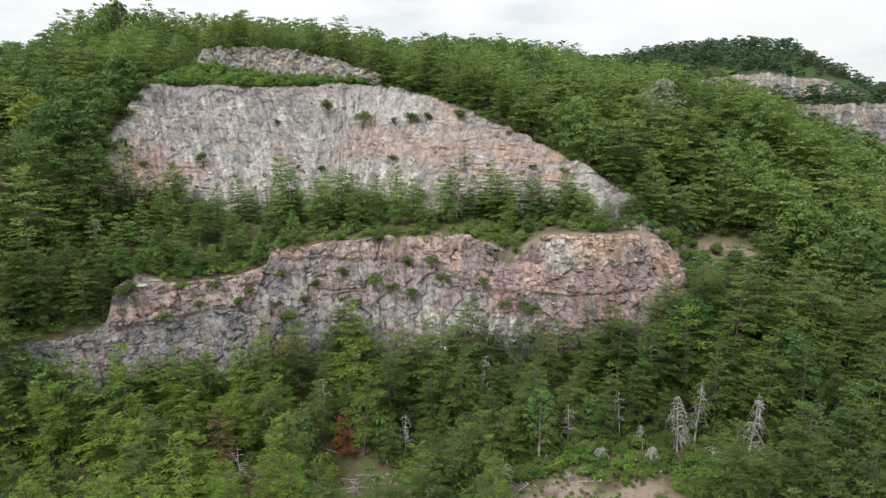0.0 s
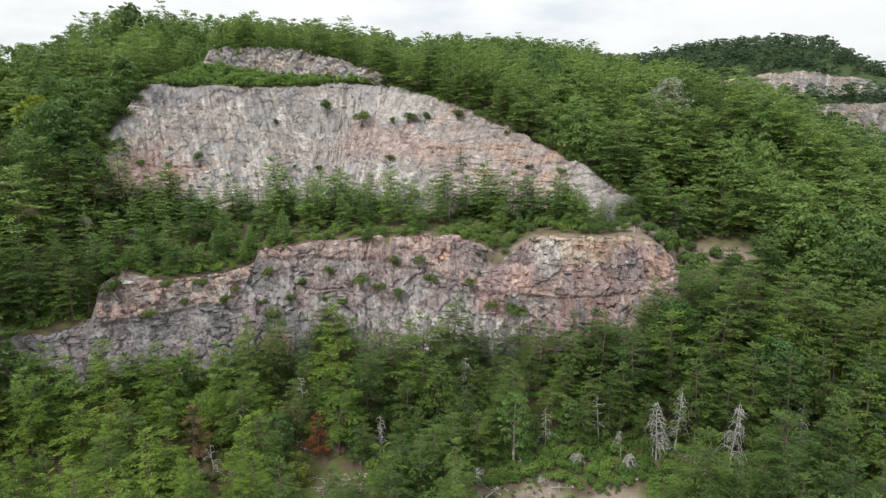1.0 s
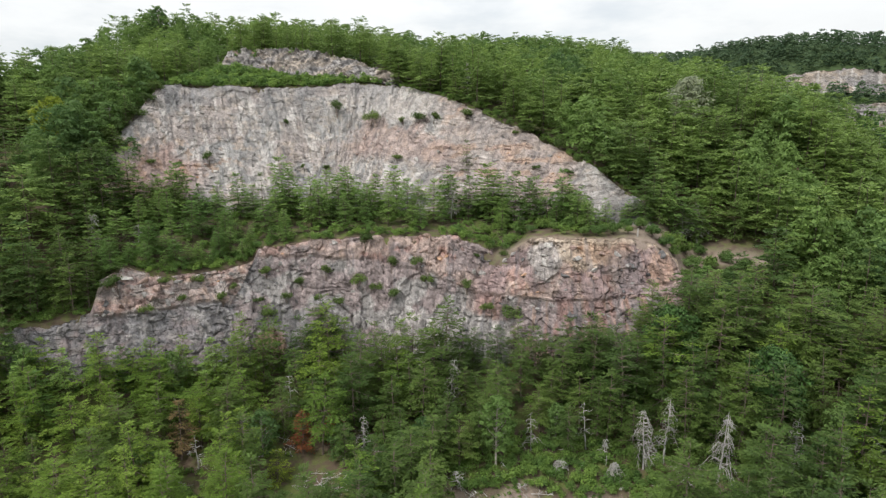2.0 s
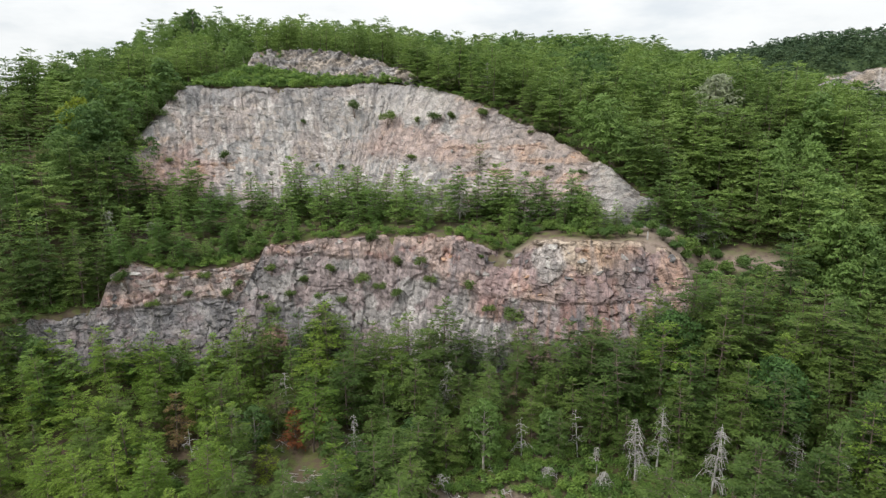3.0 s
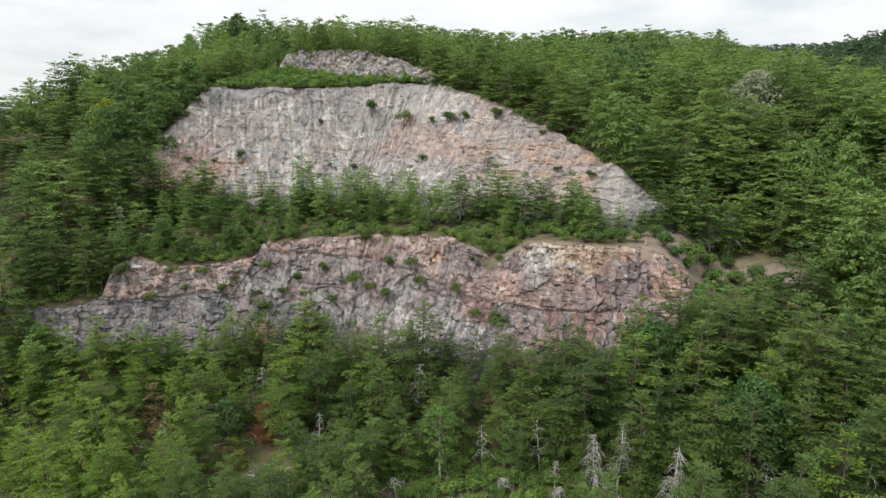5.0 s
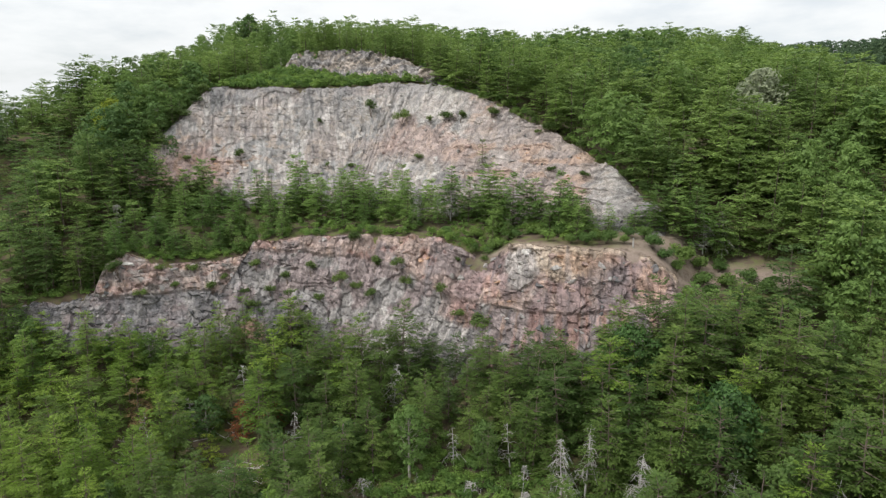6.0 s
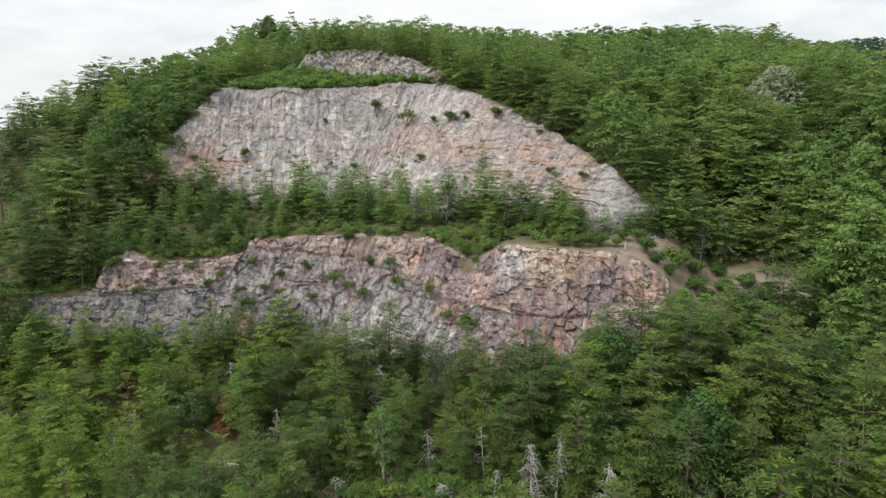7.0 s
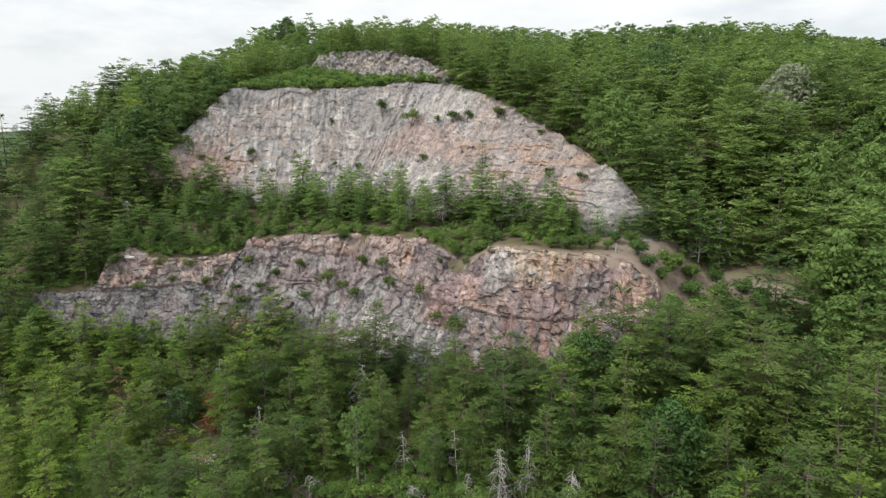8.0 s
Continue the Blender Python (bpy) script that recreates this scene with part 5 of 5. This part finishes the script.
def belt_keep(x, y):
    return (y > 75.2 + 0.8 * np.sin(x * 0.5)) & (y < 84) & (x > -6) & (x < 42) & ((x < 29) | (y > 72)) | (x > 29) & (x < 44) & (y > 68) & (y < 80)


def under_keep(x, y):
    q = zone(x, y)
    return (q["front"] & ~bare_ground(x, y) | q["bench"]) & ~q["road"] & (abs(x) < 0.72 * y + 10) & (fbm(x / 5, y / 5, 213, 2) > 0.36)


def crest_keep(x, y):
    lo, up = y - np.interp(x, LX, LCY), y - np.interp(x, UX, UCY)
    return ((lo > 0.1) & (lo < 3.0) & (x < 14) | (up > 0.1) & (up < 3.5) & (x > -20)) & (x > -66) & (x < 37) & (fbm(x / 3, y / 3, 217, 2) > np.where(up > 0, 0.35, np.where(x < -27, 0.2, 0.44)))


def third_keep(x, y):
    return (x > -60) & (x < -12) & (y > 153) & (y < 167) & (fbm(x / 3, y / 3, 215, 2) > 0.44)


for name, area, step, keep, sizes, label in (
        ("ledge_shrubs", (-60, -17, 125, 156), 1.15, ledge_keep, (0.7, 1.7), "dense bright green shrubs along the upper ledge"),
        ("belt_shrubs", (-6, 44, 68, 84), 1.1, belt_keep, (0.6, 1.35), "bright green undergrowth beside the rubble patch"),
        ("undergrowth", (-75, 66, 60, 126), 2.2, under_keep, (0.5, 1.4), "low green undergrowth between the trees"),
        ("crest_shrubs", (-66, 37, 76, 156), 1.0, crest_keep, (0.35, 1.2), "low shrubs and saplings along the cliff edges"),
        ("third_face_shrubs", (-60, -17, 155, 166), 1.5, third_keep, (0.5, 1.3), "low shrubs about the small rock face")):
    bx, by = scatter(rng, *area, step, keep)
    woods(name, fine_low if name in ("belt_shrubs", "crest_shrubs") else low, 1, rng, bx, by, rng.uniform(*sizes, len(bx)), 1.0, BUSH_FAR, label, sink=0.05, category="shrubs")

# ---- dead trees and fallen wood ----


def dead_tree(x, y, height, reach, droop, n, label, seed, z=None):
    ob = new("dead_tree")
    mesh_object("trunk", *bare_shape(seed, height * 1.05, reach * 1.3, droop, n, 3), DEADWOOD, ob)
    ob.matrix_basis = Matrix.Translation((x, y, (float(land(x, y)) if z is None else z) - 0.1)) @ Euler((rng.normal(0, 0.05), rng.normal(0, 0.05), 0)).to_matrix().to_4x4()
    return tagged(ob, label, "dead tree", "bleached dead trees")


SNAG = "bleached grey dead tree with drooping bare branches"
THIN = "thin bleached dead trunk with short broken branches"
for i, (x, y, h, r, dr, n, lab) in enumerate((
        (31.0, 79.6, 7.6, 1.7, 0.7, 70, SNAG), (33.6, 80.4, 9.0, 1.3, 0.6, 60, SNAG), (39.2, 77.0, 8.8, 1.5, 0.75, 75, SNAG),
        (24.2, 82.6, 6.4, 1.1, 0.1, 22, THIN), (26.4, 80.6, 3.2, 0.7, 0.8, 26, SNAG), (27.4, 78.0, 2.3, 1.3, 1.4, 60, "low rounded heap of bleached dead branches on a stump"),
        (34.3, 76.4, 3.4, 1.9, 0.1, 16, "bleached dead shrub with spreading bare limbs"), (20.8, 78.4, 2.2, 1.3, 0.6, 26, "bleached dead shrub with spreading bare limbs"),
        (3.5, 75.6, 3.0, 1.6, 0.3, 34, "bleached dead shrub with spreading bare limbs"), (8.0, 75.4, 2.4, 1.4, 0.5, 26, "bleached dead shrub with spreading bare limbs"),
        (-5.0, 80.2, 5.0, 1.2, 0.5, 30, SNAG), (17.0, 82.2, 5.2, 1.0, 0.5, 22, THIN), (-25.5, 74.6, 5.2, 1.0, 0.1, 18, THIN), (-20.5, 78.8, 5.6, 1.4, 0.4, 36, SNAG),
        (-16.5, 84.5, 6.5, 1.4, 0.3, 40, SNAG), (5.5, 88.5, 7.5, 1.6, 0.4, 60, SNAG), (52.5, 76.0, 7.0, 1.5, 0.3, 36, SNAG), (57.0, 79.0, 8.5, 1.6, 0.2, 30, THIN), (48.5, 79.0, 7.0, 1.5, 0.6, 50, SNAG),
        (2.5, 119.0, 6.0, 1.3, 0.5, 46, SNAG), (-3.0, 117.0, 4.5, 1.4, 0.4, 40, SNAG), (44.5, 123.5, 7.0, 1.8, 0.4, 60, SNAG), (47.5, 124.5, 7.5, 1.8, 0.4, 60, SNAG), (-52.5, 97.5, 6.5, 1.6, 0.4, 56, SNAG), (-62.0, 118.0, 6.5, 1.6, 0.2, 34, SNAG),
        (33.0, 121.0, 4.5, 1.5, 0.3, 50, SNAG), (28.0, 120.0, 4.0, 1.4, 0.3, 46, SNAG), (-47.0, 100.0, 5.0, 1.4, 0.3, 40, SNAG), (-58.0, 156.5, 4.5, 0.5, 0.0, 10, THIN), (2.0, 160.0, 6.5, 1.4, 0.2, 30, SNAG))):
    dead_tree(x, y, h, r, dr, n, lab, 900 + i)

branch_meshes = [bare_shape(950 + i, 3.4, 0.9, 0.0, 9, 1) for i in range(4)]
branch_data = []
for v, f in branch_meshes:
    tmp = mesh_object("branch", v, f, DEADWOOD)
    branch_data.append(tmp.data)
    bpy.data.objects.remove(tmp)


def brush_pile(x, y, spread, count, label):
    root = new("brush_pile")
    root.location = (x, y, float(land(x, y)))
    for _ in range(count):
        b = new("branch", branch_data[rng.integers(4)])
        b.parent = root
        dx, dy = rng.normal(0, spread, 2)
        dz = float(land(x + dx, y + dy)) - root.location.z
        b.matrix_basis = Matrix.Translation((dx, dy, dz + 0.1)) @ Euler((radians(rng.uniform(68, 96)), 0, rng.uniform(0, 6.28))).to_matrix().to_4x4() @ Matrix.Scale(rng.uniform(0.5, 1.1), 4)
    return tagged(root, label, "brush pile", "fallen brush")


BRUSH = "heap of bleached fallen branches on the ground"
for x, y, sp, n in ((-8.6, 74.2, 1.5, 16), (-11.0, 75.5, 1.0, 8), (8.5, 74.6, 1.2, 8), (15.5, 77.0, 1.2, 6), (3.0, 75.0, 1.0, 8), (-3.0, 78.0, 1.4, 7), (-22.0, 76.0, 1.3, 8), (-27.0, 73.0, 1.2, 6), (22.0, 84.5, 1.4, 7), (-16.5, 82.0, 1.5, 7), (35.0, 75.5, 1.0, 6), (54.0, 77.0, 1.4, 8)):
    brush_pile(x, y, sp, n, BRUSH)

log_shape = tube([(0, 0, 0), (1.6, 0.06, 0.02), (3.2, 0.02, 0), (4.6, 0.1, 0.03)], [0.15, 0.14, 0.12, 0.08], 8)
log_proto = tagged(mesh_object("fallen_log", *log_shape, DEADWOOD), "bleached fallen log lying on the slope", "log", "fallen logs")
for x, y, a, k in ((12.5, 77.4, 0.4, 0.8), (-0.5, 79.6, 2.9, 0.9), (-4.5, 82.5, 0.1, 1.1), (9.5, 83.5, 0.5, 1.0), (-20, 80, 1.9, 0.9), (24, 77.4, 0.9, 0.6), (-30.5, 71.5, 2.2, 0.9)):
    copy_thing(log_proto, Matrix.Translation((x, y, float(land(x, y)) + 0.08)) @ Euler((0, -0.06, a)).to_matrix().to_4x4() @ Matrix.Scale(k, 4))
bpy.data.objects.remove(log_proto)

# ---- stones ----


def stone_mesh(seed, material, flat=0.7):
    """An angular broken stone about a metre across."""
    r = np.random.default_rng(seed)
    bm = bmesh.new()
    for p in r.uniform(-0.5, 0.5, (13, 3)) * np.array((1.15, 0.9, flat)):
        bm.verts.new(p)
    out = bmesh.ops.convex_hull(bm, input=bm.verts)
    bmesh.ops.delete(bm, geom=[g for g in out["geom_interior"] if isinstance(g, bmesh.types.BMVert)], context="VERTS")
    bmesh.ops.bevel(bm, geom=list(bm.edges), offset=0.025, segments=1, affect="EDGES")
    me = bpy.data.meshes.new("stone")
    bm.to_mesh(me)
    bm.free()
    me.materials.append(material)
    return me


STONE_COLOURS = [(0.30, 0.285, 0.275), (0.46, 0.44, 0.42), (0.15, 0.147, 0.15), (0.36, 0.265, 0.235), (0.44, 0.28, 0.19)]
STONE_MATERIALS = [rock("broken_stone", False, c) for c in STONE_COLOURS]
stones = [[stone_mesh(1000 + 10 * k + i, m) for i in range(4)] for k, m in enumerate(STONE_MATERIALS)]


def boulder(x, y, size, k, label):
    ob = new("boulder", stones[k][rng.integers(4)])
    s = size * rng.uniform(0.8, 1.25, 3)
    ob.matrix_basis = Matrix.Translation((x, y, float(land(x, y)) + 0.12 * size)) @ Euler(rng.uniform(-0.4, 0.4, 3) + np.array((0, 0, rng.uniform(0, 6)))).to_matrix().to_4x4() @ Matrix.Diagonal((*s, 1))
    return tagged(ob, label, "boulder", "fallen boulders")


for _ in range(46):
    x = rng.uniform(-46, 38)
    y = np.interp(x, LBX, LBY) - abs(rng.normal(0, 1.6)) + 0.4
    boulder(x, y, rng.uniform(0.5, 1.5), rng.choice([0, 0, 2, 3, 4]), "angular fallen boulder at the foot of the cliff")
for _ in range(14):
    boulder(rng.uniform(6, 36), rng.uniform(70, 77.5), rng.uniform(0.2, 0.6), rng.choice([0, 1, 3]), "broken stone on the bare rubble patch")


def pebble_shape(seed):
    r = np.random.default_rng(seed)
    v = np.array([(1, 0, 0), (0, 1, 0), (-1, 0, 0), (0, -1, 0), (0, 0, 0.7), (0, 0, -0.6)], float) * r.uniform(0.6, 1.2, (6, 1)) + r.normal(0, 0.12, (6, 3))
    f = np.array([(0, 1, 4), (1, 2, 4), (2, 3, 4), (3, 0, 4), (1, 0, 5), (2, 1, 5), (3, 2, 5), (0, 3, 5)])
    return v, f


gx, gy = scatter(rng, 2, 38, 66, 79, 0.42, lambda x, y: (fbm(x / 2.5, y / 2.5, 311, 2) > 0.42) & (y < 77.5))
woods("rubble_stones", [(pebble_shape(i),) for i in range(4)], 0, rng, gx, gy, rng.uniform(0.04, 0.24, len(gx)) ** 1.2, 1.0, STONE_MATERIALS[3], "small broken stones strewn over the bare ground", sink=0.0, category="stones")
gx, gy = scatter(rng, 4, 37, 70, 80, 0.9, lambda x, y: (fbm(x / 3, y / 3, 313, 2) > 0.52))
woods("rubble_grass", low, 1, rng, gx, gy, rng.uniform(0.2, 0.55, len(gx)), 1.0, BUSH_FAR, "sparse weeds between the broken stones", sink=0.05, category="weeds")
slab = new("rock_slab", stones[1][0])
slab.matrix_basis = Matrix.Translation((-42.5, 115.6, 31.6)) @ Euler((0.5, 0.45, 0.3)).to_matrix().to_4x4() @ Matrix.Diagonal((4.2, 2.2, 1.3, 1))
tagged(slab, "pale tilted rock slab leaning at the cliff foot", "boulder")

post = new("wooden_post")
mesh_object("shaft", *tube([(0, 0, -0.2), (0, 0, 0.6), (0.02, 0, 1.35)], [0.13, 0.13, 0.11], 7), DEADWOOD, post)
mesh_object("cap", *tube([(0.02, 0, 1.35), (0.02, 0, 1.42)], [0.11, 0.02], 7), DEADWOOD, post)
post.location = (34.6, 112.2, float(land(34.6, 112.2)))
tagged(post, "short weathered wooden post on the gravel bench", "post")


def face_blocks(face, name, count, seed, x0, x1, small, large):
    """Loose joint blocks standing proud of a rock face, each taking the colour of the rock about it."""
    r = np.random.default_rng(seed)
    xs, vs, P, nrm, col = FACES[name]
    for _ in range(count):
        i = int(np.argmin(abs(xs - r.uniform(x0, x1))))
        j = int(np.argmin(abs(vs - r.uniform(0.03, 0.92))))
        k = int(np.argmin([np.abs(col[i, j] - np.array(c)).sum() for c in STONE_COLOURS]))
        ob = new("rock_block", stones[k][r.integers(4)])
        s = r.uniform(small, large) * r.uniform(0.7, 1.3, 3)
        ob.parent = face
        ob.matrix_basis = Matrix.Translation(P[i, j] - nrm[i] * 0.12 * s.mean()) @ Euler((r.normal(0, 0.2), r.normal(0, 0.25), math.atan2(nrm[i][0], -nrm[i][1]) + r.normal(0, 0.3))).to_matrix().to_4x4() @ Matrix.Diagonal((*s, 1))


face_blocks(lower_face, "cliff_lower", 300, 61, -52, 41, 0.5, 1.7)
face_blocks(upper_face, "cliff_upper", 220, 62, -60, 36, 0.5, 1.4)
